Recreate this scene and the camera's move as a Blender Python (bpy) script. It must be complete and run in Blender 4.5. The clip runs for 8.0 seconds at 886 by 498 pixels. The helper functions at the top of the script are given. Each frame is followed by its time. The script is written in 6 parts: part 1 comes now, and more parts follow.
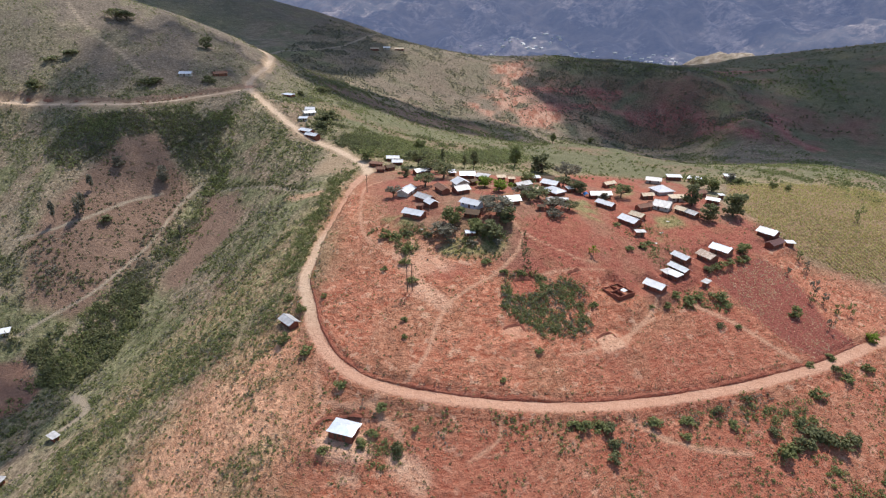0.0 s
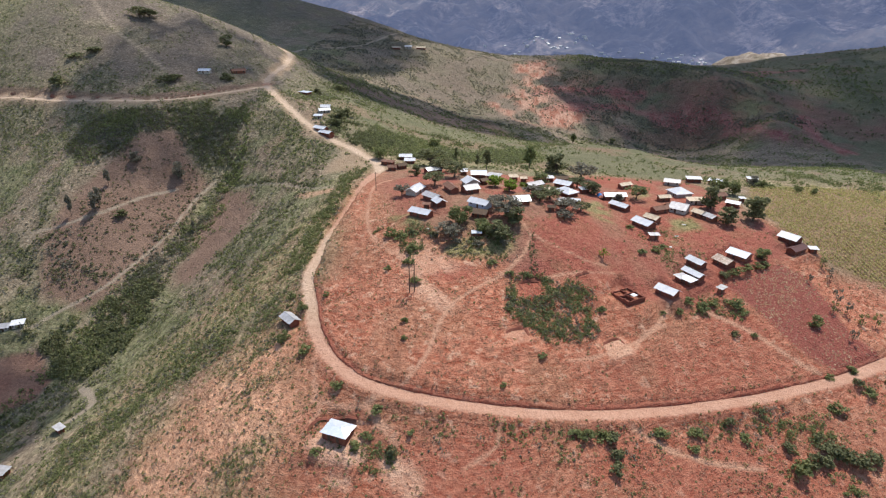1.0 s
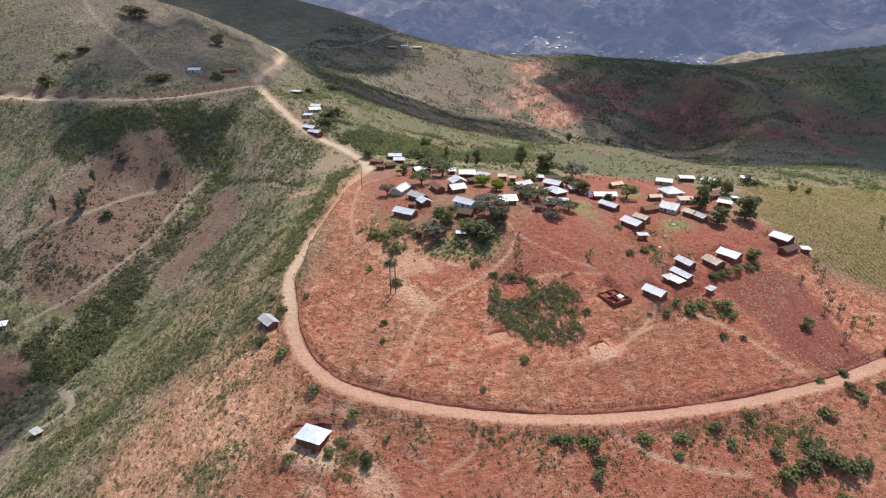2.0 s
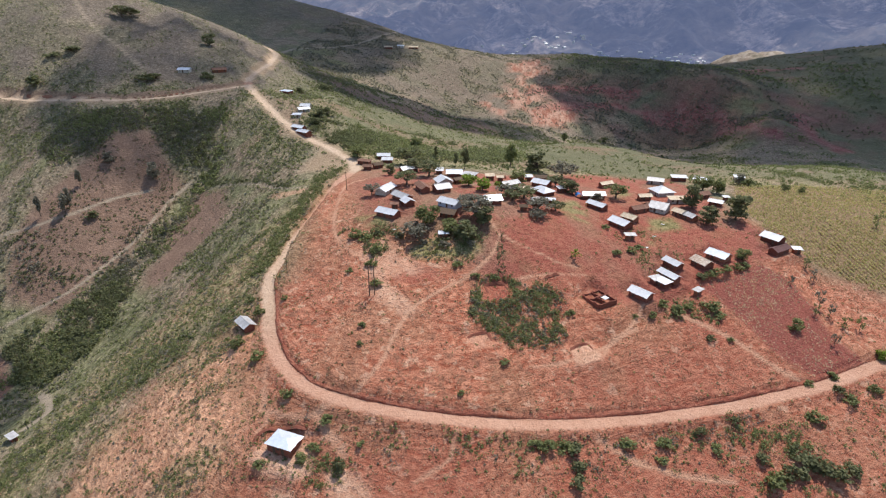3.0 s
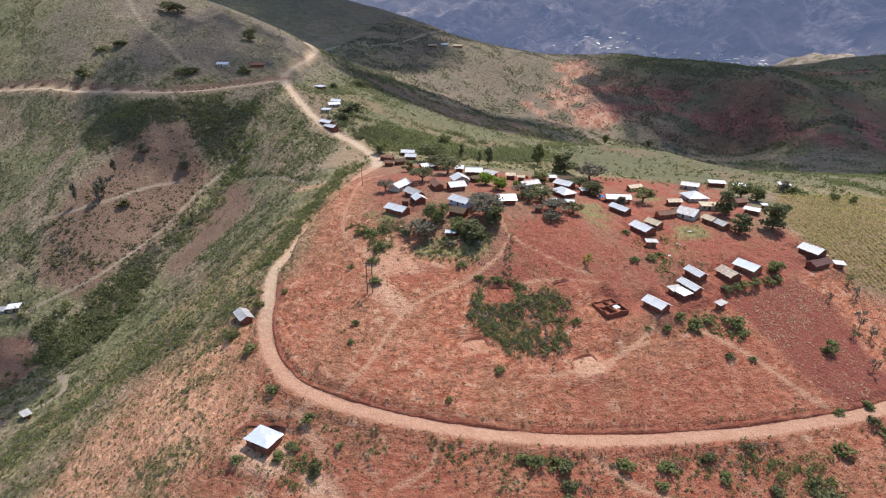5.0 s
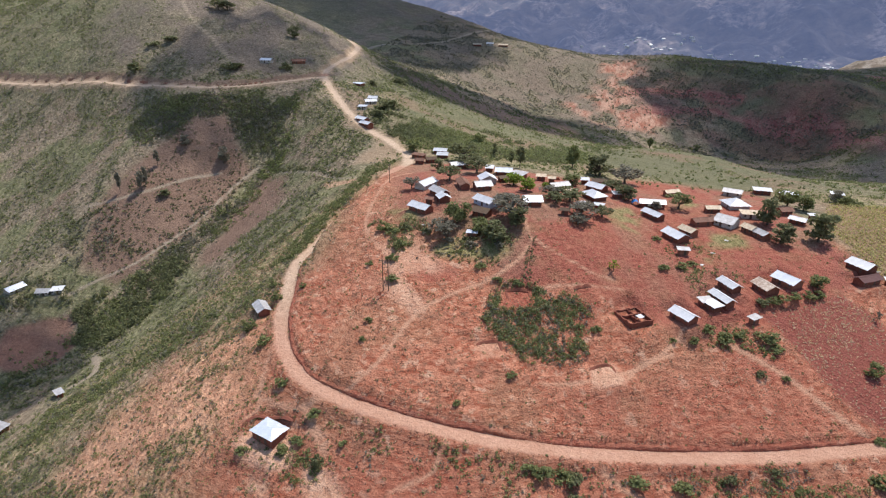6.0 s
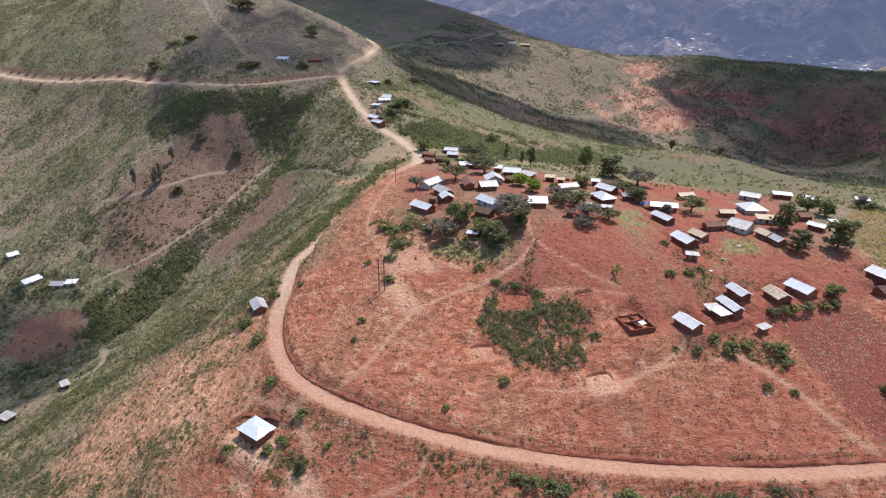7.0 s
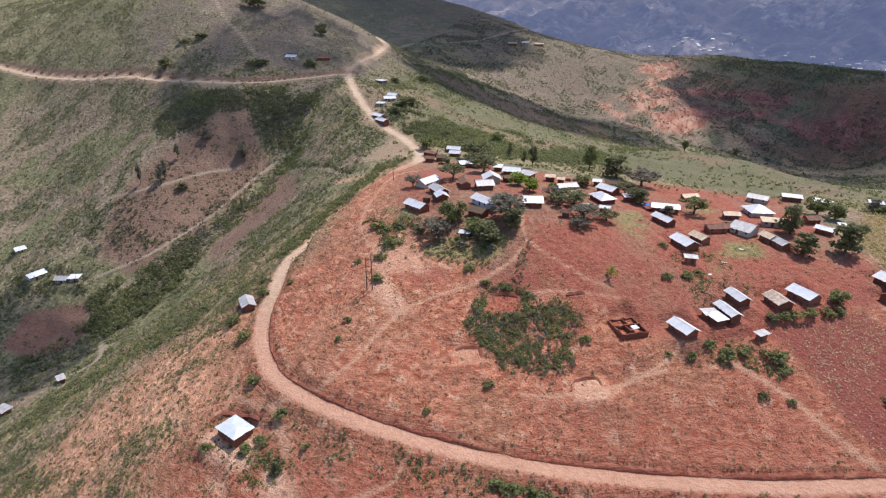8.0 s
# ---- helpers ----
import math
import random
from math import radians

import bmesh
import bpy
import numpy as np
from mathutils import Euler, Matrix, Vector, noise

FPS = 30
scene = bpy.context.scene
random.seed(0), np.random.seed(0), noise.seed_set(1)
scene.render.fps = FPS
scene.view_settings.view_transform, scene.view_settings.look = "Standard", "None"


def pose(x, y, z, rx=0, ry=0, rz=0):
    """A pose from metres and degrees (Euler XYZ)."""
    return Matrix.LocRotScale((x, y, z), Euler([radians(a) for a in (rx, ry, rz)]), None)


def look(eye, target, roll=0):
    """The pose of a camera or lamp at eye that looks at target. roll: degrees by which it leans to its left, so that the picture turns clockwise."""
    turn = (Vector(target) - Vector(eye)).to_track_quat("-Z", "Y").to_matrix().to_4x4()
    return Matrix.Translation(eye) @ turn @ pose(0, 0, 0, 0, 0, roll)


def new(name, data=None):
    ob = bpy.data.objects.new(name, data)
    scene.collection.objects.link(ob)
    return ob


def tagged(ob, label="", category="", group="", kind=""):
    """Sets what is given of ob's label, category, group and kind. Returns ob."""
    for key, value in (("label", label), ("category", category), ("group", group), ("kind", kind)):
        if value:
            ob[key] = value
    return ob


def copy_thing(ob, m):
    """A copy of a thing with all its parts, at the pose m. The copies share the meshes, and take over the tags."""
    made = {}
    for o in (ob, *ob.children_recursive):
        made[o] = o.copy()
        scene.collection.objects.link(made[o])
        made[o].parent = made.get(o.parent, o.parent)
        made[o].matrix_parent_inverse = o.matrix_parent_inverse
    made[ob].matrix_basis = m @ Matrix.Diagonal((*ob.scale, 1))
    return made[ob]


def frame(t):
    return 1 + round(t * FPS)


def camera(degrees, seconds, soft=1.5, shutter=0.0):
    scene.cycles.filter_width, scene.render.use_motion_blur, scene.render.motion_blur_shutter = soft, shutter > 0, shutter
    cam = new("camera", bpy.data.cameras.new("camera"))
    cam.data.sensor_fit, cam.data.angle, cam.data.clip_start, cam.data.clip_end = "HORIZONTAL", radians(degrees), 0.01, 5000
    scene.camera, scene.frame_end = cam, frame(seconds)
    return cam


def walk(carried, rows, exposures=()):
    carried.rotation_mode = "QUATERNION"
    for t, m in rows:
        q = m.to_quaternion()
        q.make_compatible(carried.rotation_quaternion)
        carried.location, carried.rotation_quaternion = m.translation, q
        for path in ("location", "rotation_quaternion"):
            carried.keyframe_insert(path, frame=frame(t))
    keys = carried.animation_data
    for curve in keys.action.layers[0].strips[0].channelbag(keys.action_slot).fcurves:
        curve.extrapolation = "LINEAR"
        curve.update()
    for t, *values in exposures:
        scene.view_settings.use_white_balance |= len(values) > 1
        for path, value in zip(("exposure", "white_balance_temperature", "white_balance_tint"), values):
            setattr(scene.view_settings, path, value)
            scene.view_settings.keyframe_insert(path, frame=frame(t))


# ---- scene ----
cam = camera(77.2, 8.0, soft=1.2)
PATH = [
    (0, (-0.640, -0.560, 119.784), (-0.654, 1.654, 118.856), 0.3),
    (0.5, (2.243, 1.181, 119.071), (2.164, 3.392, 118.144), 0.4),
    (1, (5.473, 3.108, 118.352), (5.360, 5.318, 117.424), 0.3),
    (1.5, (8.376, 4.904, 117.642), (8.258, 7.115, 116.714), 0.2),
    (3, (17.951, 10.482, 115.661), (17.824, 12.694, 114.737), -0.0),
    (3.5, (21.163, 12.140, 114.925), (21.019, 14.351, 114.002), -0.1),
    (4, (24.526, 13.951, 114.220), (24.346, 16.160, 113.298), -0.0),
    (4.5, (27.680, 15.678, 113.527), (27.440, 17.881, 112.606), 0.1),
    (6, (37.750, 21.796, 111.642), (37.238, 23.952, 110.719), 0.5),
    (6.5, (41.006, 24.025, 111.158), (40.439, 26.166, 110.236), 0.6),
    (7, (44.506, 26.494, 110.522), (43.894, 28.624, 109.600), 0.5),
    (7.5, (47.789, 28.974, 109.829), (47.143, 31.094, 108.907), 0.5),
    (8, (51.323, 31.390, 109.326), (50.642, 33.499, 108.404), 0.5),
]
walk(cam, [(t, look(eye, target, roll)) for t, eye, target, roll in PATH], [(0, 0.29, 6500, 10), (4.5, 0.3, 6500, 10), (6.5, 0.3, 6450, 12.5), (8, 0.3, 6400, 15)])

# ---- daylight: high sun behind the village, scattered cumulus above ----
SUN_AZ, SUN_EL = 28.0, 62.0
sun_way = Vector((math.sin(radians(SUN_AZ)) * math.cos(radians(SUN_EL)), math.cos(radians(SUN_AZ)) * math.cos(radians(SUN_EL)), math.sin(radians(SUN_EL))))
world = bpy.data.worlds.new("sky")
scene.world = world
world.use_nodes = True
wn = world.node_tree
sky = wn.nodes.new("ShaderNodeTexSky")
sky.sky_type, sky.sun_disc = "NISHITA", False
sky.sun_elevation, sky.sun_rotation = radians(SUN_EL), radians(SUN_AZ)
sky.altitude, sky.dust_density = 1200, 2.5
wn.links.new(sky.outputs[0], wn.nodes["Background"].inputs[0])
wn.nodes["Background"].inputs[1].default_value = 0.15
sun_data = bpy.data.lights.new("sun", "SUN")
sun_data.energy, sun_data.angle, sun_data.color = 3.5, radians(0.53), (1.0, 0.96, 0.9)
sun = new("sun", sun_data)
sun.matrix_world = look(sun_way * 900, (0, 0, 0))

# ---- materials ----
def material(name, rough=0.85, metal=0.0):
    m = bpy.data.materials.new(name)
    m.use_nodes = True
    n, l = m.node_tree.nodes, m.node_tree.links
    b = n["Principled BSDF"]
    b.inputs["Roughness"].default_value, b.inputs["Metallic"].default_value = rough, metal
    b.inputs["Specular IOR Level"].default_value = 0.25
    return m, n, l, b


def noise_node(n, l, scale, detail=4.0, rough=0.6, vector=None):
    t = n.new("ShaderNodeTexNoise")
    t.inputs["Scale"].default_value, t.inputs["Detail"].default_value, t.inputs["Roughness"].default_value = scale, detail, rough
    if vector is None:
        vector = n.new("ShaderNodeTexCoord").outputs["Object"]
    l.new(vector, t.inputs["Vector"])
    return t.outputs["Fac"]


def ramp(n, l, fac, a, b):
    r = n.new("ShaderNodeMapRange")
    r.inputs[1].default_value, r.inputs[2].default_value = a, b
    l.new(fac, r.inputs[0])
    return r.outputs[0]


def mix(n, l, fac, a, b, how="MIX"):
    m = n.new("ShaderNodeMix")
    m.data_type, m.blend_type = "RGBA", how
    for k, v in ((0, fac), (6, a), (7, b)):
        if isinstance(v, (tuple, float, int)):
            m.inputs[k].default_value = (*v, 1) if isinstance(v, tuple) else v
        else:
            l.new(v, m.inputs[k])
    return m.outputs[2]


def maths(n, l, how, a, b):
    m = n.new("ShaderNodeMath")
    m.operation, m.use_clamp = how, how == "MULTIPLY_ADD"
    for k, v in ((0, a), (1, b)):
        if isinstance(v, (float, int)):
            m.inputs[k].default_value = v
        else:
            l.new(v, m.inputs[k])
    return m.outputs[0]


def bump(n, l, b, height, strength, distance):
    k = n.new("ShaderNodeBump")
    k.inputs["Strength"].default_value, k.inputs["Distance"].default_value = strength, distance
    l.new(height, k.inputs["Height"])
    l.new(k.outputs[0], b.inputs["Normal"])


def varied(name, dark, light, scale, rough=0.85, metal=0.0, fine=None, random_tone=0.0, relief=0.0):
    """A surface that wavers between two tones at two scales, and by thing."""
    m, n, l, b = material(name, rough, metal)
    f = maths(n, l, "ADD", maths(n, l, "MULTIPLY", noise_node(n, l, scale), 0.6), maths(n, l, "MULTIPLY", noise_node(n, l, fine or scale * 6), 0.4))
    c = mix(n, l, ramp(n, l, f, 0.35, 0.65), dark, light)
    if random_tone:
        g = n.new("ShaderNodeObjectInfo").outputs["Random"]
        c = mix(n, l, 1.0, c, mix(n, l, g, (1 - random_tone,) * 3, (1.0, 1.0, 1.0)), "MULTIPLY")
    l.new(c, b.inputs["Base Color"])
    if relief:
        bump(n, l, b, f, 0.6, relief)
    return m


def foliage(name, dark, light, spread=0.5):
    """Leaves: two tones by leaf, a shade by plant, and some light passing through."""
    m, n, l, b = material(name, 0.7)
    g = n.new("ShaderNodeNewGeometry").outputs["Random Per Island"]
    c = mix(n, l, g, dark, light)
    o = n.new("ShaderNodeObjectInfo").outputs["Random"]
    c = mix(n, l, 1.0, c, mix(n, l, o, (1 - spread,) * 3, (1.0, 1.0, 1.0)), "MULTIPLY")
    l.new(c, b.inputs["Base Color"])
    thin = n.new("ShaderNodeBsdfTranslucent")
    l.new(c, thin.inputs["Color"])
    both = n.new("ShaderNodeMixShader")
    both.inputs[0].default_value = 0.5
    l.new(b.outputs[0], both.inputs[1])
    l.new(thin.outputs[0], both.inputs[2])
    l.new(both.outputs[0], n["Material Output"].inputs["Surface"])
    return m


ROOF = {
    "white": varied("white_iron_sheet", (0.6, 0.61, 0.63), (0.8, 0.8, 0.81), 0.5, 0.45, 0.1, random_tone=0.15),
    "alum": varied("new_iron_sheet", (0.62, 0.68, 0.77), (0.82, 0.86, 0.92), 0.6, 0.35, 0.35),
    "blue": varied("bluish_iron_sheet", (0.56, 0.6, 0.67), (0.76, 0.79, 0.84), 0.5, 0.42, 0.15, random_tone=0.15),
    "grey": varied("dull_grey_iron_sheet", (0.36, 0.34, 0.33), (0.64, 0.63, 0.63), 0.6, 0.55, 0.2, random_tone=0.2),
    "rust": varied("rusted_iron_sheet", (0.13, 0.055, 0.035), (0.3, 0.17, 0.12), 0.7, 0.8, 0.1, random_tone=0.2),
    "cream": varied("streaked_iron_sheet", (0.4, 0.27, 0.17), (0.75, 0.66, 0.5), 0.7, 0.6, 0.1, random_tone=0.1),
    "patched": varied("patched_iron_sheet", (0.25, 0.13, 0.08), (0.72, 0.63, 0.52), 1.2, 0.6, 0.1),
    "brown": varied("brown_painted_sheet", (0.1, 0.045, 0.04), (0.15, 0.07, 0.06), 0.8, 0.6),
    "thatch": varied("old_thatch", (0.1, 0.065, 0.045), (0.22, 0.15, 0.1), 3.0, 0.95, relief=0.1, random_tone=0.3),
}
WALL = {
    "mud": varied("red_mud_brick_wall", (0.2, 0.062, 0.04), (0.32, 0.12, 0.078), 1.5, 0.95, relief=0.03, random_tone=0.35),
    "brick": varied("burnt_brick_wall", (0.25, 0.09, 0.055), (0.38, 0.16, 0.1), 2.0, 0.95, relief=0.03, random_tone=0.2),
    "plaster": varied("pale_plaster_wall", (0.42, 0.36, 0.3), (0.62, 0.57, 0.5), 1.0, 0.9, relief=0.02, random_tone=0.2),
    "bluewall": varied("pale_blue_plaster", (0.45, 0.5, 0.58), (0.6, 0.64, 0.72), 1.0, 0.9, relief=0.02),
}
M_WOOD = varied("weathered_wood", (0.09, 0.06, 0.04), (0.2, 0.14, 0.1), 4.0, 0.85)
M_DOOR = varied("plank_door", (0.08, 0.05, 0.035), (0.16, 0.1, 0.07), 3.0, 0.8)
M_SHUTTER = varied("dark_shutter", (0.04, 0.035, 0.03), (0.09, 0.08, 0.07), 3.0, 0.8)
M_TARP = varied("blue_tarpaulin", (0.02, 0.16, 0.5), (0.05, 0.26, 0.65), 1.0, 0.5)
M_BARK = varied("bark", (0.08, 0.06, 0.045), (0.2, 0.16, 0.12), 2.0, 0.95)
LEAF = {
    "dark": foliage("dark_green_leaves", (0.14, 0.152, 0.074), (0.28, 0.286, 0.138), 0.2),
    "mid": foliage("green_leaves", (0.172, 0.202, 0.078), (0.355, 0.37, 0.155), 0.22),
    "bright": foliage("fresh_green_leaves", (0.17, 0.25, 0.03), (0.33, 0.41, 0.07), 0.15),
    "grey": foliage("grey_green_leaves", (0.2, 0.19, 0.14), (0.35, 0.32, 0.24), 0.2),
    "brown": foliage("withered_leaves", (0.27, 0.12, 0.075), (0.5, 0.28, 0.17), 0.1),
}
M_DRY = foliage("dry_grass_blades", (0.46, 0.29, 0.17), (0.72, 0.53, 0.35), 0.1)
M_HUSK = foliage("pale_dry_husks", (0.6, 0.44, 0.28), (0.88, 0.7, 0.48), 0.1)
M_STALK = foliage("maize_stalks", (0.4, 0.39, 0.13), (0.72, 0.63, 0.3), 0.1)
# ---- the lie of the land: crests, slopes and valley floors, metres ----
SPUR = [(-52.8, 112.8, 12), (-12, 110.4, 16), (-9.3, 108.2, 15.2), (3.6, 109.4, 15.7), (-24, 104, 12.6), (6, 102, 12.2), (-32.3, 110.7, 15.2), (-27.4, 115.9, 17.6), (-20, 117, 18.9), (-34, 119, 18.7), (44.4, 122.4, 13.2), (69.6, 124.8, 8.9), (86.4, 124.8, 6.7), (106.8, 124.8, 6),
        (122.4, 139.2, 9.6), (-37.2, 144, 27.6), (-14.4, 128.4, 26.4), (12, 133.2, 26.6), (52.8, 152.4, 26), (28.8, 169.2, 36.8), (-2.4, 154.8, 35.3),
        (60, 171.6, 31.8), (73.2, 175.2, 31.2), (105.6, 198, 34.8), (130.8, 212.4, 36), (122.4, 171.6, 22.2), (144, 201.6, 26.2), (132, 177.6, 22.7)]
VILLAGE = [(-51.6, 157.2, 27.6), (26.4, 195.6, 49.2), (8.4, 187.2, 45.6), (-12, 199.2, 48.4), (80.4, 230.4, 42.2), (-28.8, 294, 45.6), (123.6, 297.6, 37.7),
           (157.2, 297.6, 37.2), (168, 277.2, 38.4), (-43.2, 246, 45.6), (27.6, 174, 40.6), (36, 258, 46.8), (198, 258, 32.9)]
RIDGE = [(-80.4, 320.4, 54.6), (-100.8, 355.2, 65.5), (-109.2, 390, 68.2), (-140.4, 400.8, 72.8), (-154.8, 502.8, 88.8), (-177.6, 390, 80.4),
         (-184.8, 450, 97.2), (-254.4, 458.4, 117), (-258, 380.4, 86.4), (-169.2, 399.6, 84), (-283.2, 356.4, 69.6), (-223.2, 421.2, 99.4),
         (-288, 424.8, 115), (-380.4, 373.2, 66.5), (-427.2, 428.4, 95.6), (-294, 504, 138), (-396, 510, 141.6), (-234, 498, 121.2),
         (-198, 510, 106.8), (-240, 582, 93.6), (-312, 600, 105.6), (-186, 576, 80.4), (-408, 636, 120)]
WEST_VALLEY = [(-188.4, 261.6, 22.2), (-157.2, 261.6, 10.3), (-134.4, 307.2, 26.4), (-186, 213.6, -9.6), (-216, 204, -11.4), (-142.8, 176.4, -18),
               (-142.8, 154.8, -20.4), (-145.2, 136.8, -22.2), (-118.8, 208.8, -1.2), (-105.6, 225.6, 12), (-123.6, 166.8, -10.2), (-104.4, 170.4, 2.2),
               (-90, 247.2, 25.4), (-272.4, 307.2, 32.4), (-270, 278.4, 14.4), (-271.2, 333.6, 49.8), (-187.2, 310.8, 52.7), (-186, 196.8, -21.4),
               (-181.2, 174, -27.6), (-130.8, 129.6, -15), (-88.8, 123.6, 0.4), (-342, 321.6, 28.8), (-382.8, 357.6, 49.2), (-255.6, 225.6, -9.6),
               (-152.4, 290.4, 20.8), (-108, 307.2, 46.3), (-130.8, 355.2, 64.8)]
VALLEY_BEYOND = [(-28.8, 379.2, 43.2), (-58.8, 487.2, 49.2), (78, 470.4, 18), (102, 440, 26), (134, 437, 23.5), (154, 415, 21.5), (128, 492, 8), (186, 440, 6), (8.4, 567.6, 22.4), (164.4, 591.6, 2.8),
                 (206.4, 478.8, 2.4), (235.2, 379.2, 25.2), (-165.6, 661.2, 77.6), (243.6, 590.4, -3.6), (204, 627.6, 13.2)]
FAR_RIDGE = [(127.2, 679.2, 30.6), (200.4, 744, 57.6), (199.2, 745.2, 60), (1.2, 704.4, 42), (118.8, 673.2, 34.8), (-60, 774, 77.2), (79.2, 759.6, 52.4),
             (130.8, 849.6, 67.4), (340.8, 498, 10.7), (289.2, 550.8, 28.2), (328.8, 548.4, 18.7), (337.2, 682.8, 51.6), (273.6, 654, 54), (348, 849.6, 49),
             (492, 907.2, 67), (516, 672, 74.4), (720, 744, 96)]
FAR_LAND = [(-104.4, 979.2, 90.8), (-97.2, 1026, 83.3), (9.6, 1140, 51.2), (450, 1356, 31.2), (522, 1136.4, 54), (99.6, 1320, 67.2), (-273.6, 1552.8, 128.4),
            (49.2, 1554, 76.8), (302.4, 1317.6, 69.6), (-378, 1056, 157.2), (-240, 996, 129.6), (-162, 984, 108), (-252, 1212, 93.6),
            (-444, 1272, 114), (-192, 768, 91.2), (-300, 816, 115.2), (-576, 960, 192), (54, 960, 51.6), (420, 1032, 43.2), (636, 1104, 45.6), (864, 1152, 54), (720, 960, 84)]
MOUNTAINS = [(-1080, 2880, 396), (0, 2280, 228), (600, 1800, 144), (840, 2760, 396), (1800, 2640, 420), (1560, 1560, 228),
             (0, 3840, 744), (1920, 4080, 780), (-2040, 3840, 720), (-2640, 1800, 504), (3000, 1800, 504), (-2160, 240, 312)]
CAMERA_SIDE = [(-72, 60, -26), (48, 66, -13), (144, 84, -11), (-216, 84, -48), (0, -180, -72), (360, 120, -14.4), (300, 276, 14.4),
               (-480, 120, -24), (-396, 252, 2.4), (2640, 0, 240), (0, -1440, 72), (-1800, -1080, 240), (1800, -1080, 240)]


def heights_of(lines):
    """A smooth surface through crests, slopes and valley floors (thin plate)."""
    p = np.array([q for line in lines for q in line], float)
    xy, z = p[:, :2] / 100, p[:, 2]
    reach = np.linalg.norm(xy - [0, 2], axis=1)

    def kernel(d2):
        return 0.5 * d2 * np.log(d2 + 1e-9)

    n = len(p)
    a = np.zeros((n + 3, n + 3))
    a[:n, :n] = kernel(((xy[:, None] - xy[None]) ** 2).sum(-1)) + np.diag(0.002 + 0.004 * reach)
    a[:n, n], a[n, :n] = 1, 1
    a[:n, n + 1:], a[n + 1:, :n] = xy, xy.T
    w = np.linalg.solve(a, np.r_[z, 0, 0, 0])

    def height(x, y):
        q = np.stack([np.asarray(x, float).ravel(), np.asarray(y, float).ravel()], -1) / 100
        out = np.empty(len(q))
        for k in range(0, len(q), 20000):
            c = q[k:k + 20000]
            d2 = ((c[:, None] - xy[None]) ** 2).sum(-1)
            out[k:k + 20000] = kernel(d2) @ w[:n] + w[n] + c @ w[n + 1:]
        return out.reshape(np.shape(x))

    return height


plain_height = heights_of([SPUR, VILLAGE, RIDGE, WEST_VALLEY, VALLEY_BEYOND, FAR_RIDGE, FAR_LAND, MOUNTAINS, CAMERA_SIDE])

# ---- roads and paths (centre lines, metres) ----
MAIN_ROAD = [(-40.8, 277.2), (-44.4, 259.2), (-46.2, 242.4), (-48.4, 222.6), (-51.2, 202.8), (-51.8, 190.8), (-51, 176.9), (-46.6, 163.8), (-42, 150.7),
             (-35, 139.2), (-27, 131.3), (-16, 126.4), (1.9, 123.5), (20.3, 124.4), (37.8, 127.9), (54.6, 132.2), (73.8, 137.5),
             (92.3, 142.6), (110.3, 148.6), (124.1, 153.7), (137.8, 160.7), (149.2, 166.4), (180, 180), (228, 192)]
RIDGE_ROAD = [(-40.8, 277.2), (-45.6, 291.4), (-60.7, 307.1), (-70.2, 313.6), (-84.4, 324.6), (-99.4, 341), (-114.5, 360.6), (-131, 385.6),
              (-138.7, 399), (-142.6, 411.6), (-143.2, 430.8), (-142.6, 453.6), (-148.4, 486.7), (-156, 502.4), (-180, 528), (-204, 576)]
WEST_ROAD = [(-138.7, 399), (-146.8, 382.6), (-160.2, 370.1), (-179.5, 356.6), (-203, 347.4), (-242.2, 351), (-283.2, 356.2), (-380.4, 370.8), (-504, 396)]
VALLEY_TRACK = [(-194.4, 206.4), (-178.1, 221.3), (-167.6, 230.8), (-159.6, 245.9), (-153.6, 261.2), (-151.1, 277), (-148.6, 295.1), (-142.8, 308.2)]
FIELD_PATH = [(-213.6, 253.2), (-198, 257), (-183.6, 267), (-172, 282.5), (-159.8, 295)]
FLANK_PATH = [(-138, 308.4), (-113.5, 291.8), (-93.1, 280.7), (-73.9, 268.1), (-60.2, 260.9)]
FAR_ROAD = [(-204, 576), (-192, 672), (-153.6, 729.6), (-121.2, 816), (-104.4, 979.2), (-132, 1200)]


def curve_through(points, step):
    """A smooth line through points, sampled at even steps."""
    p = np.array(points, float)
    q = np.vstack([2 * p[0] - p[1], p, 2 * p[-1] - p[-2]])
    out = []
    for i in range(1, len(q) - 2):
        n = max(2, int(np.hypot(*(q[i + 1] - q[i])) / step))
        u = (np.arange(n) / n)[:, None]
        a, b, c, d = q[i - 1], q[i], q[i + 1], q[i + 2]
        out.append(0.5 * (2 * b + (c - a) * u + (2 * a - 5 * b + 4 * c - d) * u**2 + (3 * b - 3 * c + d - a) * u**3))
    return np.vstack(out + [p[-1:]])


def near_line(x, y, line):
    """Distance to a line, signed (left of its course is positive), and how far along it, in points."""
    best, side, along = np.full(x.shape, 1e9), np.zeros(x.shape), np.zeros(x.shape)
    for i in range(len(line) - 1):
        a, d = line[i], line[i + 1] - line[i]
        u = np.clip(((x - a[0]) * d[0] + (y - a[1]) * d[1]) / (d @ d), 0, 1)
        ex, ey = x - a[0] - u * d[0], y - a[1] - u * d[1]
        r = np.hypot(ex, ey)
        closer = r < best
        best = np.where(closer, r, best)
        side = np.where(closer, np.sign(d[0] * ey - d[1] * ex), side)
        along = np.where(closer, i + u, along)
    return best, side, along


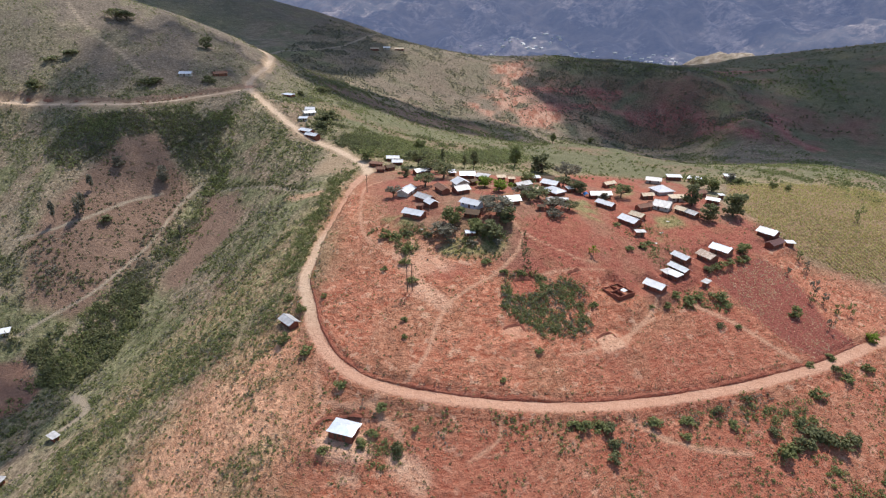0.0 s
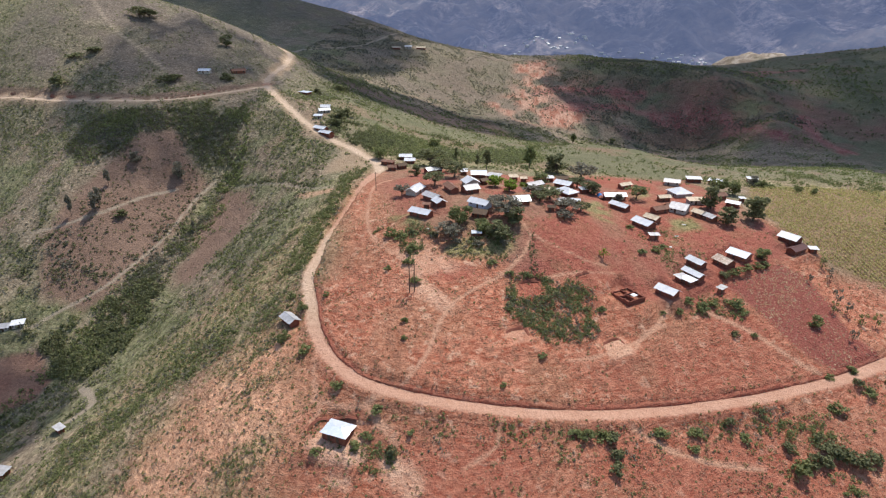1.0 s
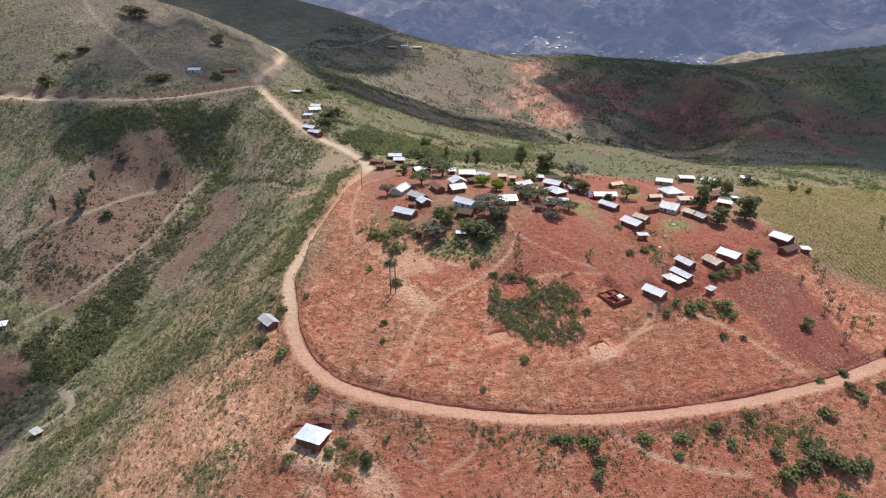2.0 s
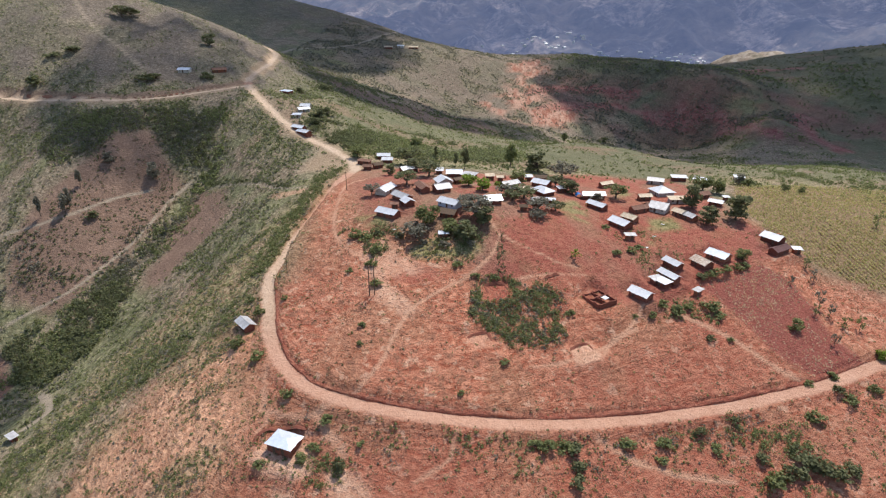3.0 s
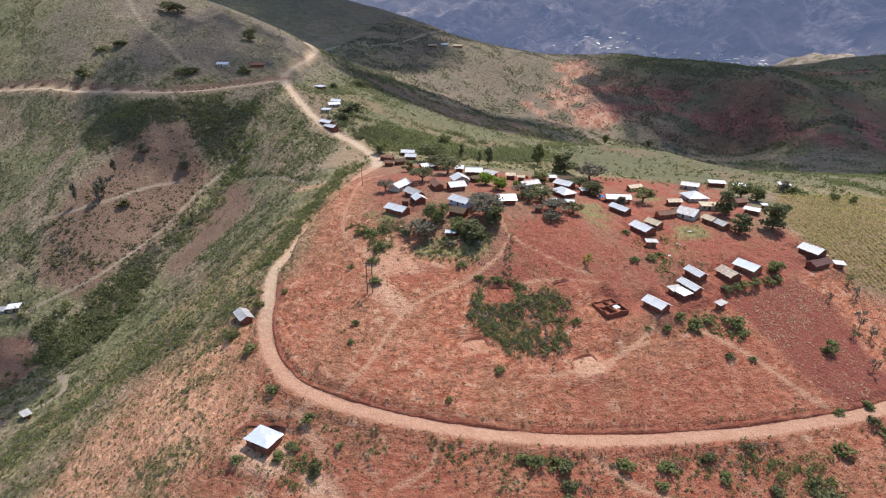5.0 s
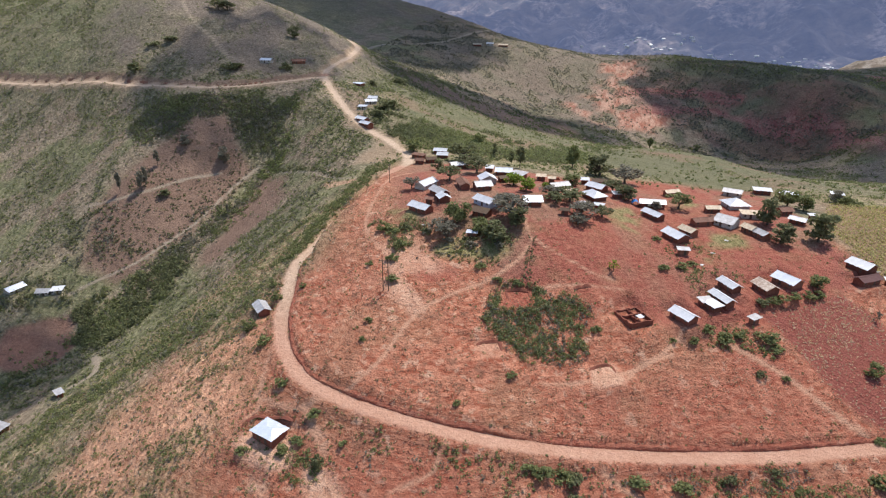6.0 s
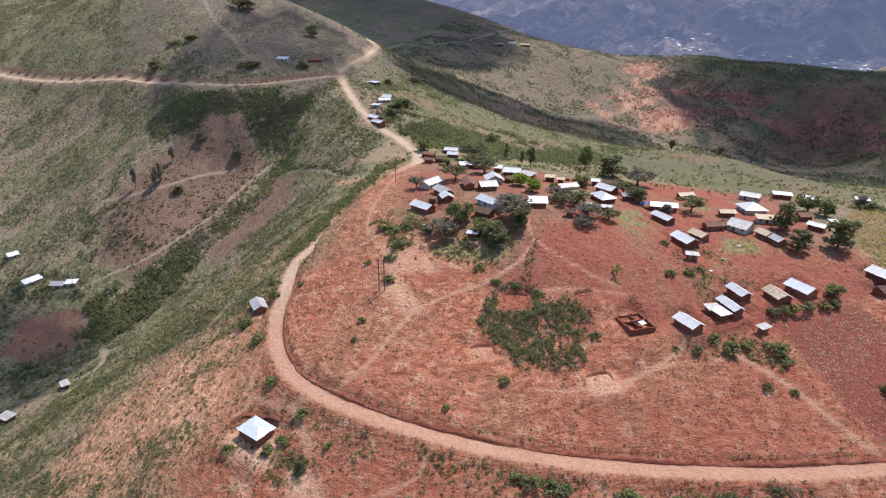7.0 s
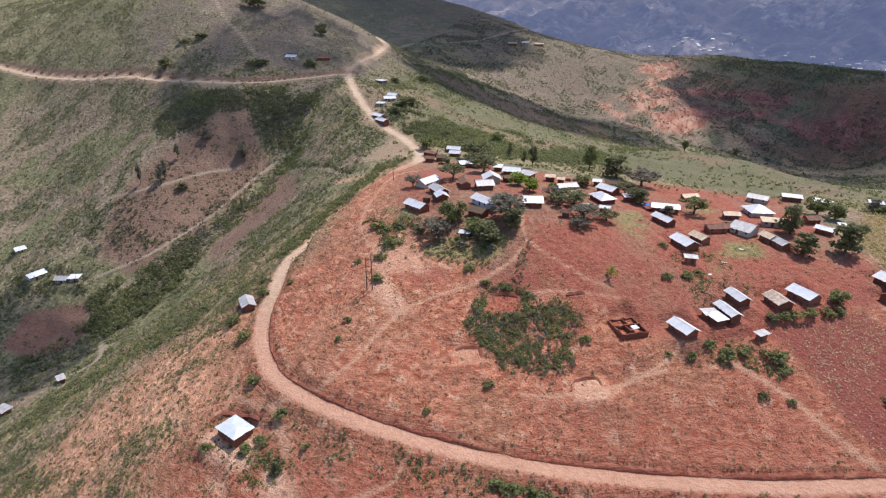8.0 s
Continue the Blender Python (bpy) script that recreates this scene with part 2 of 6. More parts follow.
def gap_to(x, y, line, reach=40.0):
    """Distance to a line, worked out only within reach of it."""
    out = np.full(x.shape, 1e9)
    lo, hi = line.min(0) - reach, line.max(0) + reach
    near = (x > lo[0]) & (x < hi[0]) & (y > lo[1]) & (y < hi[1])
    if near.any():
        out[near] = near_line(x[near], y[near], line)[0]
    return out


def smooth(a, b, v):
    u = np.clip((v - a) / (b - a), 0, 1)
    return u * u * (3 - 2 * u)


def lattice(ix, iy, seed):
    h = (ix.astype(np.int64) * 374761393 + iy.astype(np.int64) * 668265263 + seed * 974634211) & 0xFFFFFFFF
    h = ((h ^ (h >> 13)) * 1274126177) & 0xFFFFFFFF
    return ((h ^ (h >> 16)) & 0xFFFF) / 32767.5 - 1


def rough_noise(x, y, size, seed, octaves=3):
    """Value noise of about -1 to 1, with that many octaves from the given size down."""
    out, amp, total = np.zeros(np.shape(x)), 1.0, 0.0
    for k in range(octaves):
        u, v = x / size + 17.3 * k, y / size - 9.1 * k
        iu, iv = np.floor(u), np.floor(v)
        fu, fv = u - iu, v - iv
        fu, fv = fu * fu * (3 - 2 * fu), fv * fv * (3 - 2 * fv)
        a, b = lattice(iu, iv, seed + k), lattice(iu + 1, iv, seed + k)
        c, d = lattice(iu, iv + 1, seed + k), lattice(iu + 1, iv + 1, seed + k)
        out += amp * ((a * (1 - fu) + b * fu) * (1 - fv) + (c * (1 - fu) + d * fu) * fv)
        total, amp, size = total + amp, amp * 0.5, size * 0.5
    return out / total


def inside(x, y, corners, blur):
    """1 inside a patch of ground, 0 outside, with a ragged rim."""
    c = np.array(corners, float)
    lo, hi = c.min(0) - 3 * blur, c.max(0) + 3 * blur
    near = (x > lo[0]) & (x < hi[0]) & (y > lo[1]) & (y < hi[1])
    if not near.all():
        out = np.zeros(np.shape(x))
        if near.any():
            out[near] = inside(x[near], y[near], corners, blur)
        return out
    hit = np.zeros(np.shape(x), bool)
    for (ax, ay), (bx, by) in zip(c, np.roll(c, -1, 0)):
        cross = ((ay > y) != (by > y)) & (x < (bx - ax) * (y - ay) / (by - ay + 1e-9) + ax)
        hit ^= cross
    d, _, _ = near_line(x, y, np.vstack([c, c[:1]]))
    d = np.where(hit, d, -d) + 0.8 * blur * rough_noise(x, y, 3 * blur, 5, 3)
    return smooth(-blur, blur, d)


roads = []
for line, half, cut in ((MAIN_ROAD, 1.9, 1.05), (RIDGE_ROAD, 2.2, 0.2), (WEST_ROAD, 2.3, 1.0)):
    course = curve_through(line, 4.0)
    level = plain_height(course[:, 0], course[:, 1])
    level = np.convolve(np.pad(level, 3, mode="edge"), np.ones(7) / 7, "valid")
    sunk = smooth(178, 200, course[:, 1]) * (1 - smooth(236, 262, course[:, 1])) * (line is MAIN_ROAD)
    roads.append((course, level - 2.2 * sunk, half, cut + 2.6 * sunk))


# ---- plots of the village, the ridge and the valley: x, y, turn, length, width, roof, wall, form ----
PLOTS = []


def plot(*told):
    PLOTS.append(told)


plot(-38.2, 287.2, -17, 7.1, 3.4, "rust", "mud", "shed")
plot(-34.4, 275.6, 3, 4.4, 3.4, "rust", "mud", "gable")
plot(-30.1, 279.7, 32, 4.8, 3.9, "thatch", "mud", "gable")
plot(-30.5, 301.8, 3, 6.9, 4.3, "white", "mud", "gable")
plot(-27.4, 294, 3, 5.6, 4.3, "white", "mud", "gable")
plot(-13.1, 265.5, 35, 8.2, 4.7, "white", "mud", "gable")
plot(1.9, 260.7, 3, 3.4, 4.3, "white", "mud", "shed")
plot(9, 254.9, 3, 7.1, 5.2, "blue", "mud", "gable")
plot(15.9, 250.7, -24, 6.3, 4.7, "grey", "mud", "shed")
plot(10.9, 236.1, 35, 3.3, 3, "thatch", "mud", "gable")
plot(-2.5, 223.9, -67, 9.4, 3.9, "rust", "mud", "gable")
plot(5.4, 232.8, -68, 6.4, 6.5, "white", "plaster", "gable")
plot(5.2, 222, 30, 6.4, 5.6, "grey", "mud", "gable")
plot(-17.7, 225.2, 71, 9.4, 5.2, "white", "plaster", "gable")
plot(-9.4, 214.1, -46, 8.5, 4.6, "grey", "mud", "gable")
plot(-6.6, 208.5, -60, 5.1, 4.2, "white", "mud", "gable")
plot(-11.4, 206.5, 3, 2.9, 2.1, "rust", "mud", "shed")
plot(-12.9, 201, -29, 8.6, 4.9, "white", "mud", "gable")
plot(9.2, 206.6, -37, 8.6, 4.9, "white", "bluewall", "gable")
plot(9.2, 199.2, -21, 6, 4.7, "thatch", "mud", "gable")
plot(19.2, 199.5, 3, 2.4, 2.6, "white", "mud", "shed")
plot(8, 187.5, 3, 3.3, 2.2, "blue", "mud", "shed")
plot(24.9, 210.6, 16, 6.5, 5.8, "blue", "mud", "gable")
plot(33, 238.9, 35, 8.1, 4.3, "grey", "mud", "gable")
plot(25.1, 253.5, 3, 4, 3.4, "cream", "mud", "shed")
plot(29.6, 251.7, 3, 3, 2.6, "cream", "mud", "shed")
plot(43.3, 264, 3, 3.4, 3.4, "white", "mud", "shed")
plot(49.3, 266.2, 3, 5.8, 3.9, "thatch", "mud", "gable")
plot(48.2, 252.4, -38, 8.1, 5.3, "white", "mud", "gable")
plot(46.8, 235.7, -54, 8.6, 6.2, "white", "mud", "hip")
plot(48.2, 221.6, -9, 3.5, 2.6, "white", "mud", "shed")
plot(56.2, 245.7, 16, 3.9, 3.4, "white", "mud", "shed")
plot(37.5, 230.7, 24, 4.6, 3.9, "cream", "mud", "gable")
plot(36.5, 207.8, 3, 2.9, 2.6, "thatch", "mud", "gable")
plot(42.3, 217.7, 27, 3.5, 3.4, "grey", "mud", "shed")
plot(69.2, 242.6, 3, 9.6, 4.6, "white", "mud", "gable")
plot(79.5, 265.8, 29, 6.7, 3.4, "cream", "brick", "gable")
plot(68.3, 228.8, -52, 8.6, 4, "white", "mud", "gable")
plot(74.4, 213.8, -58, 8.6, 5.4, "white", "mud", "gable")
plot(79.5, 220, -52, 6.1, 4.1, "cream", "brick", "gable")
plot(85.6, 231.4, 26, 7.5, 3.9, "rust", "brick", "gable")
plot(92.4, 247.5, 12, 5.7, 3.4, "cream", "brick", "gable")
plot(107.7, 282.4, -21, 7.6, 4.7, "grey", "plaster", "gable")
plot(103.3, 258.7, -76, 8.6, 8.4, "white", "plaster", "hip")
plot(105.7, 245.5, 3, 7.2, 4.3, "cream", "plaster", "shed")
plot(94.9, 233.8, -36, 7.1, 7.5, "grey", "plaster", "gable")
plot(91, 235.5, 25, 4, 4.3, "rust", "mud", "gable")
plot(101.8, 230.1, -57, 4.9, 3.9, "cream", "brick", "gable")
plot(104.8, 226, -64, 5.9, 3.9, "grey", "brick", "gable")
plot(123.4, 295.4, -5, 7.4, 4.3, "white", "mud", "shed")
plot(132.8, 290.2, -35, 7.1, 4.3, "white", "mud", "shed")
plot(156.3, 301.1, -9, 5.1, 3.9, "white", "mud", "shed")
plot(120.7, 256.2, 22, 5.3, 4.3, "rust", "mud", "gable")
plot(122.1, 244.9, -35, 5.7, 3.4, "white", "mud", "gable")
plot(129.7, 253.3, 3, 2.4, 2.1, "white", "mud", "shed")
plot(75.8, 204.5, 3, 3.7, 2.4, "grey", "brick", "shed")
plot(88.2, 192.1, -62, 7, 3.8, "white", "mud", "gable")
plot(85.1, 185.6, -62, 8, 3.5, "white", "mud", "gable")
plot(80.4, 183.9, 24, 4, 3, "grey", "mud", "shed")
plot(82, 181.7, -59, 4.6, 3.4, "white", "mud", "shed")
plot(73.2, 175.4, -50, 7.2, 4.7, "white", "mud", "gable")
plot(106.6, 199.6, -52, 7.6, 5.5, "blue", "brick", "gable")
plot(99.2, 194.6, -66, 6.9, 5, "patched", "mud", "gable")
plot(133.4, 216.2, -56, 7.4, 5.9, "white", "mud", "gable")
plot(132.8, 209.5, 33, 8.6, 4, "brown", "mud", "gable")
plot(141.7, 213.6, -7, 3.1, 2.8, "white", "mud", "shed")
plot(93.3, 180.3, 41, 3.6, 2.0, "grey", "brick", "shed")
plot(-51.2, 155.5, -45, 6.6, 3.8, "grey", "mud", "gable")
plot(-87.6, 357.9, 3, 6, 4.7, "white", "plaster", "gable")
plot(-87, 350.9, 35, 7.1, 4.7, "white", "plaster", "gable")
plot(-88.2, 340.8, 3, 5, 4.3, "blue", "plaster", "shed")
plot(-83.1, 326.6, -35, 9.4, 4.3, "white", "mud", "gable")
plot(-78.7, 321.1, -35, 9.4, 4.3, "white", "mud", "gable")
plot(-109.2, 389.1, -35, 9.4, 4.3, "blue", "mud", "shed")
plot(-178.2, 391.4, 3, 8.1, 5.2, "blue", "plaster", "gable")
plot(-159.4, 402.2, 35, 9.4, 5.2, "rust", "brick", "gable")
plot(-250.5, 223.3, 72, 5, 5.2, "blue", "plaster", "gable")
plot(-216.5, 205.3, 81, 8.2, 5.6, "blue", "plaster", "gable")
plot(-201.4, 207.3, 19, 6, 4.7, "grey", "plaster", "gable")
plot(-195.9, 209.5, 26, 5.1, 4.3, "white", "plaster", "shed")
plot(-137.4, 151.9, 63, 2.4, 3.4, "grey", "mud", "shed")
plot(-148, 136.5, 89, 3.8, 4.3, "grey", "mud", "shed")
plot(-94.6, 756.3, 8, 11, 6, "cream", "mud", "gable")
plot(-80.5, 770.3, 4, 9, 6, "white", "plaster", "gable")
plot(-64.3, 776.1, -6, 12, 6, "cream", "mud", "gable")

# level pads dug into the slope: x, y, half length, half width, turn, lowered by
PADS = [(-27.4, 115.9, 4.6, 3.7, -18, 0.0, 0.6), (25.6, 166.6, 3.9, 2.6, 12, -0.2, 0.6), (51.8, 151.6, 4.4, 2.3, 18, 0.2, 0.6), (18.4, 146.9, 4.2, 2.6, 14, 0.3, 0.6),
        (59.1, 170.7, 5, 4.6, -38, 0.0, 0.7)]


def ground(x, y):
    """The height of the ground, with the roads and pads cut into it."""
    x, y = np.asarray(x, float), np.asarray(y, float)
    h = plain_height(x, y)
    far = np.hypot(x - 20, y - 20)
    broad = rough_noise(x, y, 70, 11, 3) * np.clip((far - 180) / 250, 0, 1) * 3.0
    broad += rough_noise(x, y, 300, 31, 4) * np.clip((far - 900) / 900, 0, 1) * 60.0
    mid = rough_noise(x, y, 14, 12, 2) * 0.4 + rough_noise(x, y, 3.2, 13, 2) * 0.16
    rills = np.clip(1 - np.abs(rough_noise(x + 0.4 * y, 0.5 * y, 9, 17, 3)) * 4.5, 0, 1) ** 2
    h = h + broad + mid - 0.45 * rills * smooth(-0.2, 0.4, rough_noise(x, y, 30, 18, 2))
    for px, py, ra, rb, turn, low, firm in PADS:
        c, k = math.cos(radians(turn)), math.sin(radians(turn))
        u, v = (x - px) * c + (y - py) * k, (y - py) * c - (x - px) * k
        out = np.maximum(np.abs(u) - ra, np.abs(v) - rb) + 0.3 * rough_noise(x, y, 2.5, 16, 2)
        level = float(plain_height(np.array([px]), np.array([py]))[0]) - low
        h = level + (h - level) * np.where(h > level, 1 - firm * (1 - smooth(0, 2.6, out)), 1 - firm * (1 - smooth(0, 6.0, out)))
    for px, py, turn, length, width, *_ in PLOTS:
        near = (np.abs(x - px) < 10) & (np.abs(y - py) < 10)
        if not near.any():
            continue
        nx, ny, nh = x[near] - px, y[near] - py, h[near]
        c, k = math.cos(radians(turn)), math.sin(radians(turn))
        out = np.maximum(np.abs(nx * c + ny * k) - length / 2 - 0.4, np.abs(ny * c - nx * k) - width / 2 - 0.4)
        level = float(plain_height(np.array([px]), np.array([py]))[0])
        h[near] = level + (nh - level) * smooth(0, 2.8, out)
    east = x - np.interp(y, [q[1] for q in MAIN_ROAD[8::-1]], [q[0] for q in MAIN_ROAD[8::-1]])
    h = h + 2.4 * smooth(180, 198, y) * (1 - smooth(236, 262, y)) * smooth(0, 2.5, east) * (1 - smooth(5, 20, east))
    h = h - 75 * smooth(960, 1130, y) * smooth(-140, -20, x) - 190 * smooth(1220, 1450, y)
    h = h + (88 + 34 * rough_noise(x, y, 70, 60, 4)) * np.exp(-((x - 585) / 150) ** 2 - ((y - 1150) / 95) ** 2) + 14 * np.exp(-((x - 270) / 80) ** 2 - ((y - 985) / 60) ** 2)
    for course, level, half, cut in roads:
        box = (x > course[:, 0].min() - 9) & (x < course[:, 0].max() + 9) & (y > course[:, 1].min() - 9) & (y < course[:, 1].max() + 9)
        if not box.any():
            continue
        bx, by, bh = x[box], y[box], h[box]
        d, side, along = near_line(bx, by, course)
        z = np.interp(along, np.arange(len(level)), level) - 0.25 + 0.03 * rough_noise(bx, by, 1.5, 14, 2)
        edge = half + 0.35 * rough_noise(bx, by, 5, 15, 2)
        uphill = bh > z
        keep = np.where(uphill, smooth(edge + 0.3, edge + 1.7, d), smooth(edge, edge + 3.0, d))
        h[box] = z + (bh - z) * keep
    return h


def ground_at(x, y):
    return float(ground(np.array([float(x)]), np.array([float(y)]))[0])


# ---- one sheet of ground to the horizon, finest on the spur ----
def spaced(stops):
    """Coordinates that go from stop to stop with a step that changes evenly: (place, step), ..."""
    out = [stops[0][0]]
    for (a, s), (b, t) in zip(stops, stops[1:]):
        while out[-1] < b:
            out.append(out[-1] + s + (t - s) * min(1, max(0, (out[-1] - a) / (b - a))))
    return np.array(out)


gx = spaced([(-3360, 192), (-840, 26), (-396, 3.4), (-216, 1.7), (-72, 0.92), (140, 0.92), (264, 2.2), (504, 4.6), (960, 16), (3360, 192)])
gy = spaced([(-1440, 240), (24, 9), (98, 0.9), (206, 0.92), (324, 1.7), (540, 3.2), (912, 5.2), (1560, 12), (2640, 60), (5040, 240)])
X, Y = np.meshgrid(gx, gy)
Z = ground(X, Y)
PLOUGHED = [(96.5, 184), (108.5, 191.4), (122.6, 200.3), (132.7, 194.6), (134.8, 172.4), (141.7, 164.8), (121.4, 155.3), (111, 163.1), (104.4, 174)]
MAIZE = [(146.2, 282.5), (240, 313.2), (312, 276), (240, 216), (170.2, 202.2), (146, 209), (136, 226), (130, 246)]
VILLAGE_YARD = [(-36, 274.8), (30, 270.6), (65.3, 290.4), (120, 301.2), (129.6, 226.2), (145.2, 214.8), (117, 198.7), (76.1, 168.8), (50.3, 178),
                (26.2, 169.8), (13.1, 182.2), (-20, 196.3), (-40, 245.5)]
BARE_FIELD = [(-209.5, 251.4), (-187, 316.7), (-173.3, 327.5), (-143.6, 306.2), (-154.6, 246.8), (-171.1, 218.4), (-195.6, 225.1)]
BARE_BANK = [(-132, 230), (-138, 273), (-137, 306), (-114, 288), (-107, 262), (-116, 243), (-124, 230)]
LANDSLIDE = [(55, 738), (70, 806), (116, 812), (112, 744), (90, 694), (98, 655), (148, 625), (112, 582), (60, 586), (22, 640), (58, 684)]
MOUND = [(46, 330), (70, 306), (110, 300), (150, 322), (176, 372), (160, 425), (120, 452), (84, 448), (56, 400)]
WORN_YARD = [(-38, 246), (-34, 205), (-27, 188), (-10, 178), (8, 176), (24, 178), (24, 192), (2, 200), (-12, 206), (-24, 222), (-30, 248)]
RIDGE_EAST = [(-134, 490), (-120, 400), (-92, 360), (-66, 330), (-36, 320), (20, 390), (44, 440), (0, 478), (-60, 505)]
# far hillside under cloud: its shade is also put into a darker green
FAR_SHADED = [(150, 860), (130, 760), (190, 620), (262, 530), (330, 470), (460, 430), (720, 600), (800, 900), (480, 970), (300, 920)]
OLIVE_SLOPE = [(-112, 440), (-84, 372), (-56, 330), (-30, 312), (20, 302), (70, 305), (150, 300), (230, 318), (300, 330), (280, 380), (160, 430), (100, 470), (20, 470), (-40, 450), (-80, 470)]
SAND_HUMP = [(-59.2, 313.2), (-45.1, 291.6), (-50.8, 278.2), (-70.3, 280.4), (-66, 303.6)]
SPUR_RED = [(-52, 186), (-60, 160), (-84, 130), (-104, 84), (-24, 48), (144, 48), (240, 132), (222, 188), (168, 202), (146.4, 208), (124.8, 230.4), (84, 258),
            (24, 270), (-36, 278.4), (-45.6, 240)]


LUSH = [(-48, 284), (-66, 250), (-82, 216), (-100, 196), (-122, 184), (-122, 150), (-130, 118), (-116, 90), (-104, 124), (-86, 150), (-68, 176), (-52, 204), (-47, 244)]
LUSH_BACK = [(-60, 318), (-34, 372), (22, 398), (60, 372), (120, 330), (200, 320), (260, 330), (250, 300), (150, 285), (60, 296), (0, 285), (-40, 300)]
TAN_HILL = [(-112, 400), (-180, 372), (-300, 372), (-330, 420), (-330, 520), (-180, 520), (-120, 470)]
SCARS = [[(73, 677), (111, 695), (153, 694), (193, 676)], [(91, 630), (130, 643), (175, 654)], [(175, 654), (200, 639), (232, 628), (267, 614), (275, 552), (282, 523)], [(333, 578), (320, 521), (326, 496)], 
         [(166, 691), (189, 677)], [(322, 707), (368, 739), (405, 735)]]
PALE_GROUND = [(-35, 113), (-31, 109), (-23, 107.5), (-19, 110), (-20, 115), (-25, 117), (-33, 118)]
WEEDS = [[(52, 224), (60, 236), (63, 226), (61, 211), (52, 210)], [(82, 258), (89, 257), (84, 242), (79, 244)], [(83, 214), (90, 224), (99, 228), (100, 216), (90, 213), (85, 202), (79, 197)],
         [(-25, 204), (-16, 203), (-12, 195), (-18, 194)], [(-6, 181), (6, 187), (21, 184), (20, 179), (4, 176)]]
STRAW = [(-46, 200), (-54, 180), (-54, 164), (-47, 148), (-40, 136), (-36, 122), (-42, 104), (-60, 70), (-150, 60), (-150, 130), (-108, 158), (-80, 178), (-60, 200)]
WASH = [(-8, 150), (4, 140), (20, 146), (30, 150), (24, 160), (10, 166), (-2, 176), (-14, 186), (-22, 176), (-14, 162)]
QUARRY = [(-16.3, 111.9), (-11, 111), (-5, 108), (-4, 103.5), (-6, 101), (-13, 104), (-15, 108)]
SLAB = [(-28.4, 106.9), (-23, 106), (-21.8, 103.4), (-27.4, 104)]


# red-brown far soil, edged by the cloud shadow; its shade darkens the colour too
SHADED_RED = [(76, 700), (112, 748), (160, 735), (240, 690), (320, 640), (420, 560), (400, 500), (300, 500), (172, 596), (140, 620), (92, 652)]


def scrub_of(x, y):
    """Where the wild slopes carry bushes: ragged patches that run down the hill, drawn out into streaks on the spur's flank."""
    broad = rough_noise(x + 0.35 * y, 0.75 * y, 15, 26, 5)
    streaks = rough_noise(0.28 * (0.77 * x + 0.64 * y), 0.64 * x - 0.77 * y, 8, 58, 4)
    flank = smooth(-175, -150, x) * (1 - smooth(-45, -25, x)) * (1 - smooth(270, 300, y))
    return smooth(-0.14, 0.24, broad + (streaks - 0.4 * broad) * flank)


